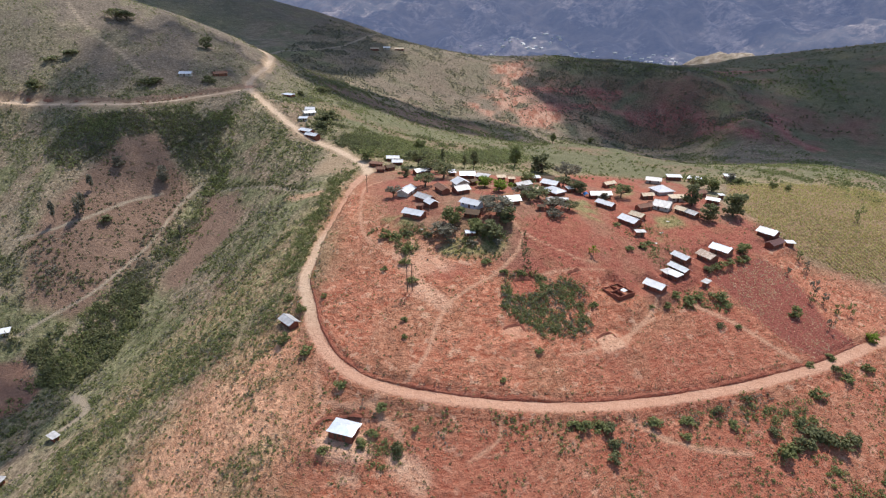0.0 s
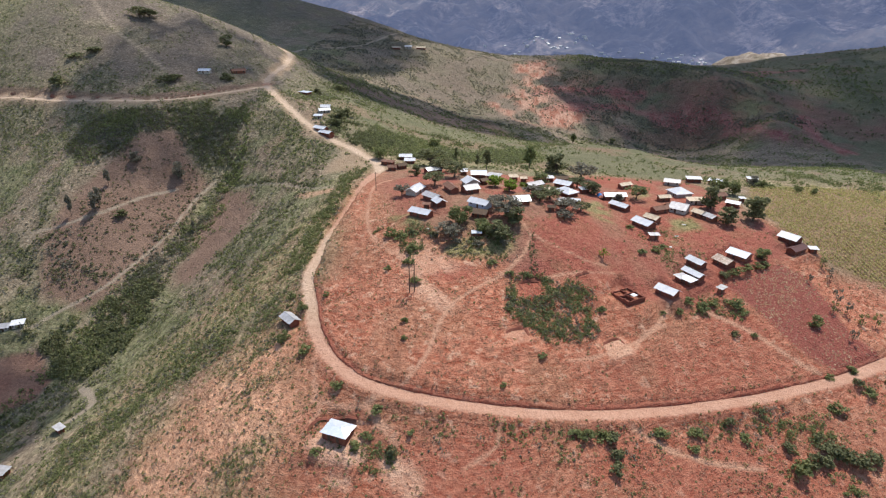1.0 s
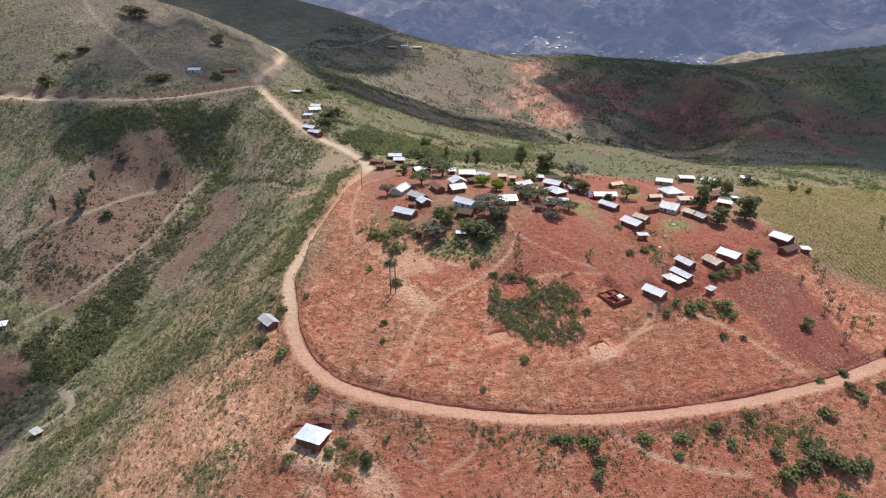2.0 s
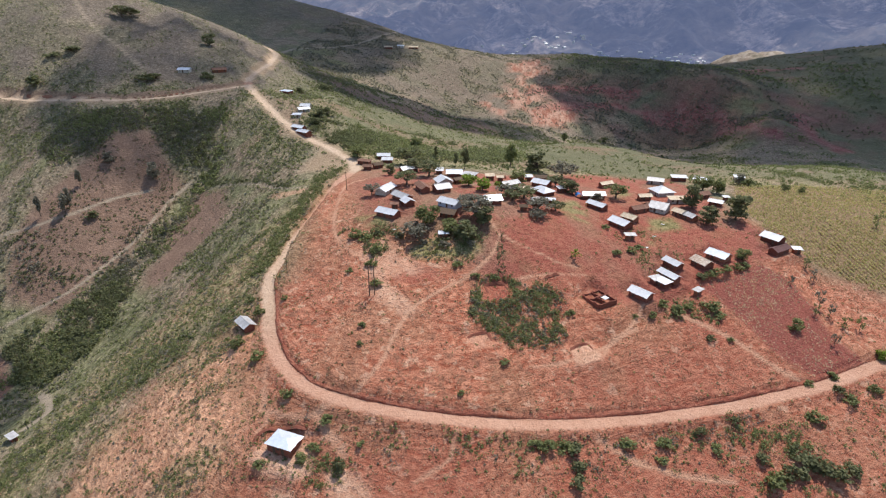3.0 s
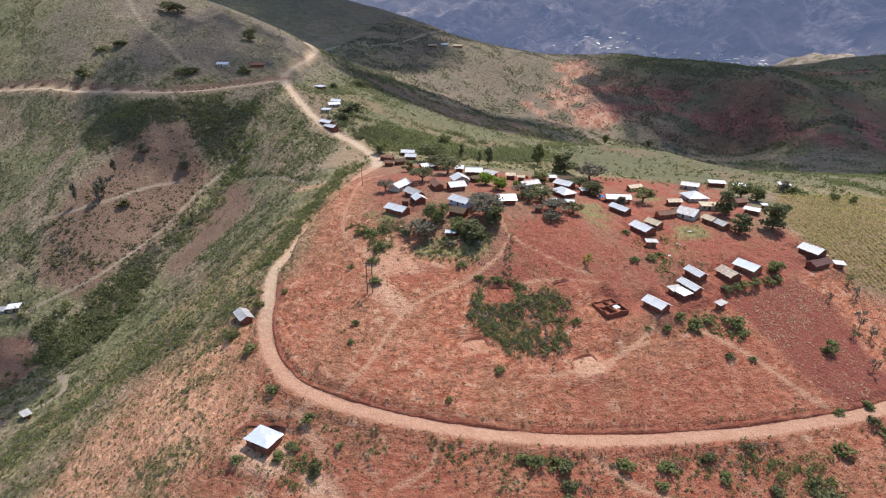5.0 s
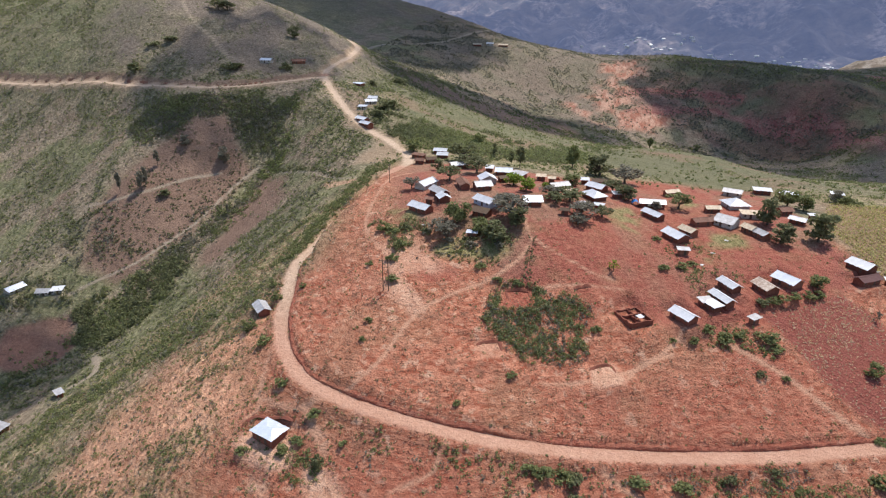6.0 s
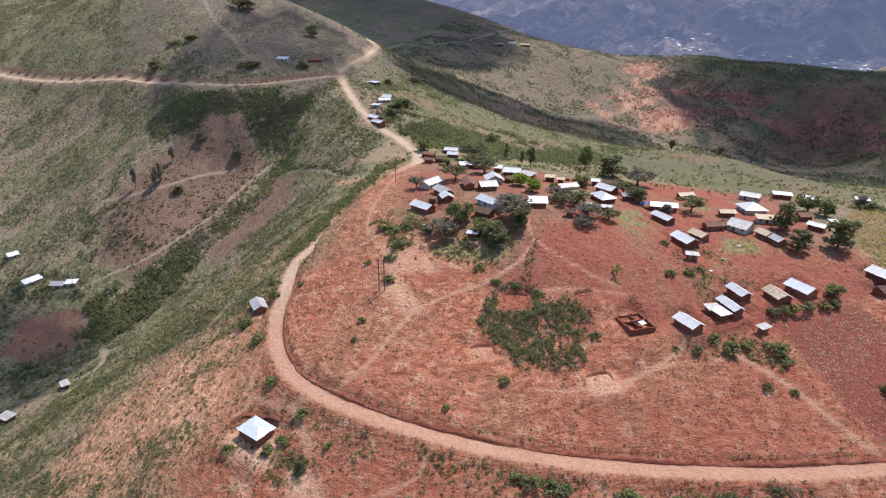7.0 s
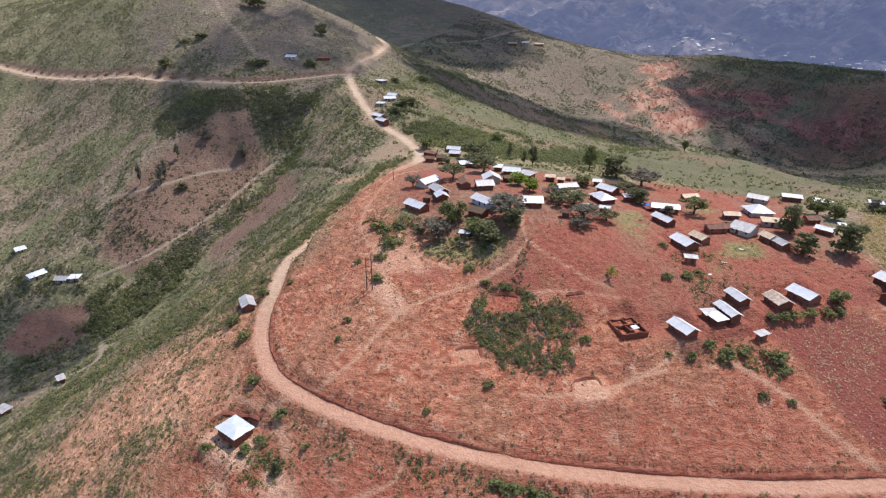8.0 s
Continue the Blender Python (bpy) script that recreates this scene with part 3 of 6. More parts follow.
def land_cover(x, y):
    """How much of each kind of surface lies at a place."""
    cover = {}
    d = np.full(x.shape, 1e9)
    for course, _, half, _ in roads:
        d = np.minimum(d, gap_to(x, y, course, 12) - half)
    cover["road"] = 1 - smooth(-0.2, 0.7, d + 0.4 * rough_noise(x, y, 4, 21, 2))
    hill = np.minimum(gap_to(x, y, roads[1][0], 20), gap_to(x, y, roads[2][0], 20))
    cover["beige"] = np.maximum(1 - smooth(3, 7, hill + 2 * rough_noise(x, y, 6, 25, 2)), inside(x, y, SAND_HUMP, 3))
    above = np.zeros(x.shape)
    close = gap_to(x, y, roads[2][0], 12) < 11
    if close.any():
        d, side, _ = near_line(x[close], y[close], roads[2][0])
        above[close] = (side < 0) * smooth(2.2, 3.2, d) * (1 - smooth(4.5, 9, d + 2.5 * rough_noise(x[close], y[close], 12, 36, 3)))
    cover["beige"] = cover["beige"] * (1 - 0.9 * above)
    cover["beige"] = np.maximum(cover["beige"], 0.75 * cover["road"] * smooth(140, 165, y) * (1 - smooth(205, 222, y)) * (x < 0))
    track = np.full(x.shape, 1e9)
    for line, half in ((VALLEY_TRACK, 0.55), (FIELD_PATH, 0.5), (FLANK_PATH, 0.3), (FAR_ROAD, 2.2)):
        track = np.minimum(track, gap_to(x, y, curve_through(line, 5), 12) - half)
    for line, half in FOOTPATHS:
        track = np.minimum(track, gap_to(x, y, curve_through(line, 4), 12) - half)
    cover["path"] = 1 - smooth(-0.3, 0.6, track + 0.3 * rough_noise(x, y, 3, 22, 2))
    cover["yard"] = inside(x, y, VILLAGE_YARD, 4)
    cover["plough"] = inside(x, y, PLOUGHED, 1.2)
    cover["maize"] = inside(x, y, MAIZE, 2.5)
    cover["spur"] = inside(x, y, SPUR_RED, 13)
    # last bare patch follows a cloud shadow: its shade is partly in the brown
    cover["bare"] = np.maximum.reduce([inside(x, y, BARE_FIELD, 4), inside(x, y, BARE_BANK, 5), inside(x, y, [(-206, 190), (-193, 199), (-182, 201), (-167, 187), (-168, 177), (-179, 171), (-190, 171), (-203, 173)], 2), 0.85 * inside(x, y, [(-120, 515), (-96, 462), (-23, 444), (24, 444), (56, 500), (20, 580), (-39, 541), (-80, 515)], 8)])
    cover["bare"] = np.maximum(cover["bare"], 0.9 * above)
    cover["lush"] = np.maximum(inside(x, y, LUSH, 10), 0.5 * inside(x, y, LUSH_BACK, 14))
    # real tan slopes; beyond 780 m the greyed tan stands in for haze
    cover["tan_haze"] = np.maximum.reduce([inside(x, y, TAN_HILL, 16), 0.75 * inside(x, y, [(-120, 600), (60, 560), (140, 560), (135, 700), (150, 860), (-60, 900), (-125, 760)], 25), 0.8 * smooth(780, 880, y)])
    cover["pale"] = np.maximum.reduce([inside(x, y, PALE_GROUND, 1.5), 0.8 * inside(x, y, WASH, 6) * smooth(-0.15, 0.3, rough_noise(x + y, 0.3 * (x - y), 7, 32, 3)), 0.7 * inside(x, y, [(-80, 268), (-70, 263), (-60, 259), (-61, 255), (-72, 258), (-82, 264)], 1.2), 0.9 * inside(x, y, QUARRY, 1.5), inside(x, y, SLAB, 0.6), 0.5 * inside(x, y, [(16.8, 148.9), (23.2, 151.6), (25, 146), (19.4, 143.6)], 0.5), 0.9 * inside(x, y, [(47, 151.4), (53, 154.8), (57, 149), (48, 145)], 0.8)])
    cover["red"] = np.maximum.reduce([0.9 * inside(x, y, [(-6, 168), (-4, 172), (6, 174), (9, 169), (0, 165)], 1.5), inside(x, y, [(21.5, 161.5), (30.2, 164), (29, 171), (21.5, 169)], 0.4),
                                      0.6 * inside(x, y, [(58, 122), (80, 128), (124, 144), (160, 146), (150, 96), (60, 92)], 8) * smooth(-0.5, 0.3, rough_noise(x, y, 12, 35, 3)), 0.4 * inside(x, y, [(60, 128), (150, 166), (120, 157), (96, 166), (66, 158), (40, 140)], 8), 0.5 * inside(x, y, [(-10, 118), (60, 125), (124, 146), (170, 156), (160, 92), (-20, 90)], 8), 0.8 * inside(x, y, [(41, 175), (46.5, 178), (50, 171), (46, 160), (43, 160)], 1.0), 0.25 * inside(x, y, [(-206, 190), (-193, 199), (-182, 201), (-167, 187), (-168, 177), (-179, 171), (-190, 171), (-203, 173)], 2), 0.5 * inside(x, y, [(-35, 113), (-39, 121), (-22, 122), (-14, 116), (-18, 108), (-27, 106), (-38, 104), (-50, 103), (-49, 107), (-40, 110)], 2), 0.6 * inside(x, y, [(76, 172), (93, 174), (106, 168), (101, 160), (88, 162)], 2), 0.6 * inside(x, y, [(28, 194), (30, 174), (60, 178), (76, 170), (96, 182), (118, 200), (126, 215), (110, 235), (96, 300), (66, 296), (60, 228), (40, 206)], 5)])
    scar = np.full(x.shape, 1e9)
    for line in SCARS:
        scar = np.minimum(scar, gap_to(x, y, np.array(line, float)))
    cover["scar"] = 1 - smooth(3, 15, scar + 14 * rough_noise(x, y, 16, 23, 3))
    cover["shaded_red"] = inside(x, y, SHADED_RED, 14) * smooth(-0.4, 0.1, rough_noise(x, y, 26, 29, 4))
    cover["slide"] = inside(x, y, LANDSLIDE, 12) * smooth(-0.3, 0.2, rough_noise(x, y, 22, 24, 4))
    cover["scrub"], cover["green"] = scrub_of(x, y), np.maximum.reduce([smooth(0.02, 0.3, rough_noise(0.8 * x, 0.8 * y, 26, 27, 4)), 0.75 * (1 - smooth(-310, -240, x)) * smooth(330, 380, y), 0.85 * inside(x, y, RIDGE_EAST, 14)])
    cover["weeds"] = smooth(-0.6, 0.05, rough_noise(x, y, 5, 30, 3)) * np.maximum.reduce([inside(x, y, patch, 2.0) for patch in WEEDS])
    cover["straw"] = inside(x, y, STRAW, 9)
    cover["barren"] = np.maximum(smooth(0.25, 0.6, np.exp(-((x - 575) / 140) ** 2 - ((y - 1120) / 130) ** 2)), smooth(0.45, 0.7, np.exp(-((x - 310) / 90) ** 2 - ((y - 975) / 50) ** 2))) * smooth(-0.6, 0.1, rough_noise(x, y, 30, 57, 4))
    cover["mound"] = inside(x, y, MOUND, 9)
    cover["olive"] = np.maximum(cover["mound"], np.maximum(0.75 * inside(x, y, OLIVE_SLOPE, 14), 0.85 * inside(x, y, FAR_SHADED, 25)))
    cover["worn"] = np.maximum((0.65 + 0.3 * smooth(200, 222, y)) * smooth(-0.12, 0.24, rough_noise(x, y, 15, 28, 4)), 0.9 * inside(x, y, WORN_YARD, 6))
    return cover


FOOTPATHS = [
    ([(-11.7, 127.5), (-6, 136), (-4.1, 144.2), (-1.9, 150.7), (0.5, 155.5), (4.3, 160.1), (11.1, 166.3), (18.3, 172.3), (25, 181.3), (27.2, 189.7)], 0.4),
    ([(27.2, 189.7), (31, 187.4), (36.6, 185), (41.5, 184.1), (48.3, 182), (54, 182.8)], 0.25),
    ([(27, 189.4), (24.6, 195), (23.4, 200.1), (21.8, 206)], 0.4),
    ([(29.4, 171.4), (34, 173), (40.5, 175.4), (47.6, 177.9), (56, 180)], 0.2),
    ([(57, 151), (58.9, 153.7), (61.4, 157.3), (69.3, 163)], 0.4),
    ([(-21, 123), (-18.6, 120.8), (-15, 117.7), (-12.3, 115.9), (-13.4, 114.1)], 0.4),
    ([(15.2, 122.5), (14.5, 118.7), (13.8, 114.8), (8.8, 110.8), (4.7, 108.3)], 0.2),
    ([(-34.6, 124.5), (-33.7, 121.5), (-35.7, 119.6)], 0.2),
    ([(-30.9, 251), (-37, 240), (-36.3, 220), (-34, 203), (-28.7, 188.8), (-20.8, 180)], 0.4),
    ([(-36.7, 125.3), (-26.9, 122.8), (-20.3, 123.1), (-12.9, 126)], 0.4),
    ([(-21, 122.8), (-16.7, 117.9), (-11.9, 113.6)], 0.5),
    ([(72.9, 170.8), (65.6, 160.7), (58, 153.6), (47.8, 147.4), (35.5, 142.9)], 0.35),
    ([(85.4, 170.5), (99.5, 164.8), (107.6, 158.6), (117.7, 152.5)], 0.6),
    ([(51.7, 127.2), (60.7, 124), (73.3, 122.6), (86.1, 122.6)], 0.6),
    ([(-38.6, 143.9), (-38.6, 136.2), (-35.9, 126.7)], 0.35),
    ([(-290, 457), (-258, 425), (-230, 407), (-205, 387)], 0.5),
    ([(-148, 178), (-140, 172), (-133, 163), (-139, 158)], 1.6),
]
cover = land_cover(X, Y)
rows, cols = X.shape
mesh = bpy.data.meshes.new("ground")
index = np.arange(rows * cols).reshape(rows, cols)
quads = np.stack([index[:-1, :-1], index[:-1, 1:], index[1:, 1:], index[1:, :-1]], -1).reshape(-1, 4)
mesh.vertices.add(rows * cols)
mesh.vertices.foreach_set("co", np.stack([X, Y, Z], -1).astype(np.float32).ravel())
mesh.loops.add(quads.size)
mesh.loops.foreach_set("vertex_index", quads.astype(np.int32).ravel())
mesh.polygons.add(len(quads))
mesh.polygons.foreach_set("loop_start", (np.arange(len(quads)) * 4).astype(np.int32))
mesh.update()
mesh.polygons.foreach_set("use_smooth", np.ones(len(quads), bool))
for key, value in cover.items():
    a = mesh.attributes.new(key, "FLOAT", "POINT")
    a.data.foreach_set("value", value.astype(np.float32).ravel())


def ground_material():
    m, n, l, b = material("hill_soil_and_grass", 0.95)
    pos = n.new("ShaderNodeTexCoord").outputs["Object"]

    def attr(key):
        a = n.new("ShaderNodeAttribute")
        a.attribute_name = key
        return a.outputs["Fac"]

    big, mid, fine, grain, clod = (noise_node(n, l, q, d, 0.65, pos) for q, d in ((0.017, 6), (0.1, 6), (0.75, 6), (4.0, 4), (2.0, 6)))
    squash = n.new("ShaderNodeMapping")
    squash.inputs["Scale"].default_value = (0.34, 0.34, 1.9)
    squash.inputs["Rotation"].default_value = (0.1, 0.15, 0)
    l.new(pos, squash.inputs["Vector"])
    steps = noise_node(n, l, 1.0, 6, 0.66, squash.outputs[0])
    blend = maths(n, l, "ADD", maths(n, l, "MULTIPLY", mid, 0.45), maths(n, l, "MULTIPLY", fine, 0.55))
    # grassland of the valleys and far hills
    grass = mix(n, l, ramp(n, l, blend, 0.4, 0.6), (0.24, 0.185, 0.125), (0.44, 0.345, 0.24))
    grass = mix(n, l, ramp(n, l, big, 0.53, 0.64), grass, mix(n, l, ramp(n, l, fine, 0.4, 0.6), (0.22, 0.145, 0.1), (0.37, 0.26, 0.18)))
    grass = mix(n, l, attr("green"), grass, mix(n, l, ramp(n, l, blend, 0.4, 0.6), (0.16, 0.17, 0.08), (0.34, 0.305, 0.175)))
    grass = mix(n, l, attr("scrub"), grass, mix(n, l, ramp(n, l, blend, 0.42, 0.6), (0.17, 0.16, 0.092), (0.36, 0.305, 0.195)))
    lush = mix(n, l, ramp(n, l, blend, 0.4, 0.6), (0.22, 0.22, 0.092), (0.5, 0.41, 0.235))
    grass = mix(n, l, maths(n, l, "MULTIPLY", attr("lush"), ramp(n, l, mid, 0.62, 0.42)), mix(n, l, attr("lush"), grass, mix(n, l, ramp(n, l, fine, 0.4, 0.6), (0.3, 0.2, 0.12), (0.52, 0.38, 0.245))), lush)
    # tan slopes, greyed for the haze of distance
    grass = mix(n, l, maths(n, l, "MULTIPLY", attr("tan_haze"), maths(n, l, "SUBTRACT", 1.0, maths(n, l, "MULTIPLY", attr("scrub"), 0.55))), grass, mix(n, l, ramp(n, l, blend, 0.36, 0.62), (0.16, 0.13, 0.102), (0.275, 0.22, 0.172)))
    # dry grass over red soil on the spur
    slope = mix(n, l, ramp(n, l, steps, 0.4, 0.6), (0.37, 0.108, 0.058), (0.65, 0.285, 0.172))
    slope = mix(n, l, maths(n, l, "MULTIPLY", ramp(n, l, clod, 0.54, 0.7), 0.7), slope, (0.3, 0.11, 0.064))
    slope = mix(n, l, ramp(n, l, mid, 0.52, 0.68), slope, mix(n, l, ramp(n, l, fine, 0.35, 0.6), (0.45, 0.145, 0.08), (0.58, 0.27, 0.165)))
    slope = mix(n, l, maths(n, l, "MULTIPLY", attr("worn"), 0.4), slope, mix(n, l, ramp(n, l, fine, 0.4, 0.62), (0.24, 0.14, 0.07), (0.48, 0.33, 0.2)))
    wave = n.new("ShaderNodeTexWave")
    wave.inputs["Scale"].default_value, wave.inputs["Distortion"].default_value, wave.inputs["Detail"].default_value = 0.26, 2.5, 3
    turn = n.new("ShaderNodeMapping")
    turn.inputs["Rotation"].default_value = (0, 0, radians(-63))
    l.new(pos, turn.inputs["Vector"])
    l.new(turn.outputs[0], wave.inputs["Vector"])
    furrow = maths(n, l, "ADD", maths(n, l, "MULTIPLY", wave.outputs["Fac"], 0.22), maths(n, l, "MULTIPLY", fine, 0.78))
    dry = mix(n, l, ramp(n, l, blend, 0.38, 0.62), (0.58, 0.275, 0.16), (0.84, 0.49, 0.31))
    dry = mix(n, l, maths(n, l, "MULTIPLY", attr("scrub"), 0.5), dry, mix(n, l, ramp(n, l, fine, 0.38, 0.62), (0.25, 0.2, 0.09), (0.5, 0.36, 0.21)))
    blotch = noise_node(n, l, 0.33, 3, 0.55, pos)
    slope = mix(n, l, ramp(n, l, blotch, 0.55, 0.68), slope, mix(n, l, fine, (0.26, 0.1, 0.06), (0.42, 0.2, 0.12)))
    slope = mix(n, l, ramp(n, l, blotch, 0.42, 0.32), slope, mix(n, l, fine, (0.55, 0.29, 0.18), (0.72, 0.44, 0.3)))
    slope = mix(n, l, attr("straw"), slope, dry)
    # clumps: each with a tone of its own, shade painted where they part
    shift = n.new("ShaderNodeVectorMath")
    shift.operation = "MULTIPLY_ADD"
    ruffle = n.new("ShaderNodeTexNoise")
    ruffle.inputs["Scale"].default_value, ruffle.inputs["Detail"].default_value = 0.9, 3
    l.new(pos, ruffle.inputs["Vector"])
    l.new(ruffle.outputs["Color"], shift.inputs[0])
    shift.inputs[1].default_value = (1.6, 1.6, 1.6)
    l.new(pos, shift.inputs[2])
    cell = n.new("ShaderNodeTexVoronoi")
    cell.inputs["Scale"].default_value = 0.62
    l.new(shift.outputs[0], cell.inputs["Vector"])
    split = n.new("ShaderNodeSeparateColor")
    l.new(cell.outputs["Color"], split.inputs[0])
    gap_shade = ramp(n, l, cell.outputs["Distance"], 0.75, 0.3)
    clump = mix(n, l, gap_shade, (0.7, 0.68, 0.64), mix(n, l, split.outputs[0], (0.86, 0.87, 0.82), (1.26, 1.24, 1.2)))
    wild = maths(n, l, "SUBTRACT", 1.0, maths(n, l, "MULTIPLY", attr("spur"), maths(n, l, "SUBTRACT", 1.0, attr("straw"))))
    grass = mix(n, l, 1.0, grass, clump, "MULTIPLY")
    slope = mix(n, l, maths(n, l, "ADD", maths(n, l, "MULTIPLY", wild, 0.45), 0.3), slope, mix(n, l, 1.0, slope, clump, "MULTIPLY"))
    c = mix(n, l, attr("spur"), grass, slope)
    yard = mix(n, l, ramp(n, l, blend, 0.36, 0.62), (0.285, 0.088, 0.062), (0.42, 0.158, 0.106))
    yard = mix(n, l, maths(n, l, "MULTIPLY", ramp(n, l, mid, 0.5, 0.6), 0.6), yard, mix(n, l, ramp(n, l, fine, 0.4, 0.6), (0.17, 0.14, 0.06), (0.34, 0.22, 0.12)))
    yard = mix(n, l, maths(n, l, "MULTIPLY", attr("worn"), 0.8), yard, mix(n, l, ramp(n, l, fine, 0.38, 0.6), (0.23, 0.14, 0.085), (0.38, 0.235, 0.15)))
    yard = mix(n, l, maths(n, l, "MULTIPLY", attr("green"), 0.5), yard, mix(n, l, ramp(n, l, fine, 0.38, 0.6), (0.3, 0.085, 0.055), (0.42, 0.16, 0.1)))
    c = mix(n, l, attr("yard"), c, yard)
    bare = mix(n, l, ramp(n, l, blend, 0.36, 0.62), (0.19, 0.115, 0.08), (0.31, 0.2, 0.14))
    c = mix(n, l, attr("bare"), c, bare)
    c = mix(n, l, maths(n, l, "MULTIPLY", attr("red"), maths(n, l, "SUBTRACT", 1.0, maths(n, l, "MULTIPLY", attr("worn"), 0.6))), c, mix(n, l, ramp(n, l, fine, 0.4, 0.6), (0.31, 0.078, 0.05), (0.43, 0.15, 0.092)))
    c = mix(n, l, maths(n, l, "MULTIPLY", attr("weeds"), 0.92), c, mix(n, l, ramp(n, l, fine, 0.38, 0.62), (0.17, 0.17, 0.06), (0.36, 0.3, 0.14)))
    c = mix(n, l, maths(n, l, "MULTIPLY", attr("olive"), 0.9), c, mix(n, l, ramp(n, l, big, 0.52, 0.62), mix(n, l, ramp(n, l, blend, 0.38, 0.62), (0.112, 0.118, 0.058), (0.205, 0.19, 0.104)), mix(n, l, ramp(n, l, fine, 0.38, 0.62), (0.2, 0.13, 0.082), (0.3, 0.2, 0.13))))
    c = mix(n, l, attr("scar"), c, mix(n, l, ramp(n, l, blend, 0.42, 0.6), (0.28, 0.07, 0.06), (0.5, 0.27, 0.2)))
    c = mix(n, l, maths(n, l, "MULTIPLY", attr("shaded_red"), 0.5), c, mix(n, l, ramp(n, l, blend, 0.42, 0.6), (0.2, 0.07, 0.06), (0.34, 0.17, 0.13)))
    c = mix(n, l, attr("pale"), c, mix(n, l, ramp(n, l, blend, 0.38, 0.6), (0.56, 0.275, 0.165), (0.74, 0.46, 0.31)))
    rill = n.new("ShaderNodeMapping")
    rill.inputs["Scale"].default_value = (0.17, 0.05, 0.05)
    rill.inputs["Rotation"].default_value = (0, 0, 0.35)
    l.new(pos, rill.inputs["Vector"])
    streak = noise_node(n, l, 1.0, 5, 0.7, rill.outputs[0])
    c = mix(n, l, attr("slide"), c, mix(n, l, ramp(n, l, streak, 0.4, 0.58), (0.34, 0.13, 0.08), (0.55, 0.33, 0.23)))
    c = mix(n, l, maths(n, l, "MULTIPLY", attr("barren"), 0.85), c, mix(n, l, ramp(n, l, mid, 0.42, 0.6), (0.26, 0.2, 0.15), (0.52, 0.44, 0.36)))
    c = mix(n, l, attr("maize"), c, mix(n, l, ramp(n, l, fine, 0.4, 0.6), (0.22, 0.14, 0.075), (0.34, 0.235, 0.125)))
    c = mix(n, l, attr("plough"), c, mix(n, l, ramp(n, l, furrow, 0.3, 0.75), (0.25, 0.062, 0.045), (0.36, 0.13, 0.09)))
    c = mix(n, l, attr("path"), c, mix(n, l, fine, mix(n, l, attr("spur"), (0.33, 0.26, 0.18), (0.5, 0.255, 0.155)), mix(n, l, attr("spur"), (0.5, 0.4, 0.29), (0.65, 0.38, 0.245))))
    track = mix(n, l, ramp(n, l, blend, 0.35, 0.65), (0.45, 0.235, 0.15), (0.59, 0.35, 0.242))
    shoulder = mix(n, l, ramp(n, l, blend, 0.35, 0.65), (0.34, 0.23, 0.14), (0.48, 0.35, 0.23))
    c = mix(n, l, maths(n, l, "MULTIPLY", attr("beige"), 0.8), c, shoulder)
    track = mix(n, l, attr("beige"), track, mix(n, l, ramp(n, l, blend, 0.35, 0.65), (0.48, 0.34, 0.23), (0.66, 0.5, 0.36)))
    c = mix(n, l, attr("road"), c, track)
    tone = mix(n, l, ramp(n, l, maths(n, l, "ADD", maths(n, l, "MULTIPLY", grain, 0.5), maths(n, l, "MULTIPLY", clod, 0.5)), 0.36, 0.64), (0.74, 0.74, 0.74), (1.08, 1.08, 1.08))
    c = mix(n, l, maths(n, l, "SUBTRACT", 1.0, maths(n, l, "MULTIPLY", attr("road"), 0.85)), c, mix(n, l, 1.0, c, tone, "MULTIPLY"))
    l.new(c, b.inputs["Base Color"])
    high = maths(n, l, "ADD", maths(n, l, "MULTIPLY", steps, 0.65), maths(n, l, "ADD", maths(n, l, "MULTIPLY", fine, 0.7), maths(n, l, "MULTIPLY", clod, 0.45)))
    bump(n, l, b, high, 0.9, 0.9)
    return m


soil = ground_material()
mesh.materials.append(soil)
tagged(new("ground", mesh), "hilly ground of red soil, dry grass and green slopes", "ground", kind="structure")


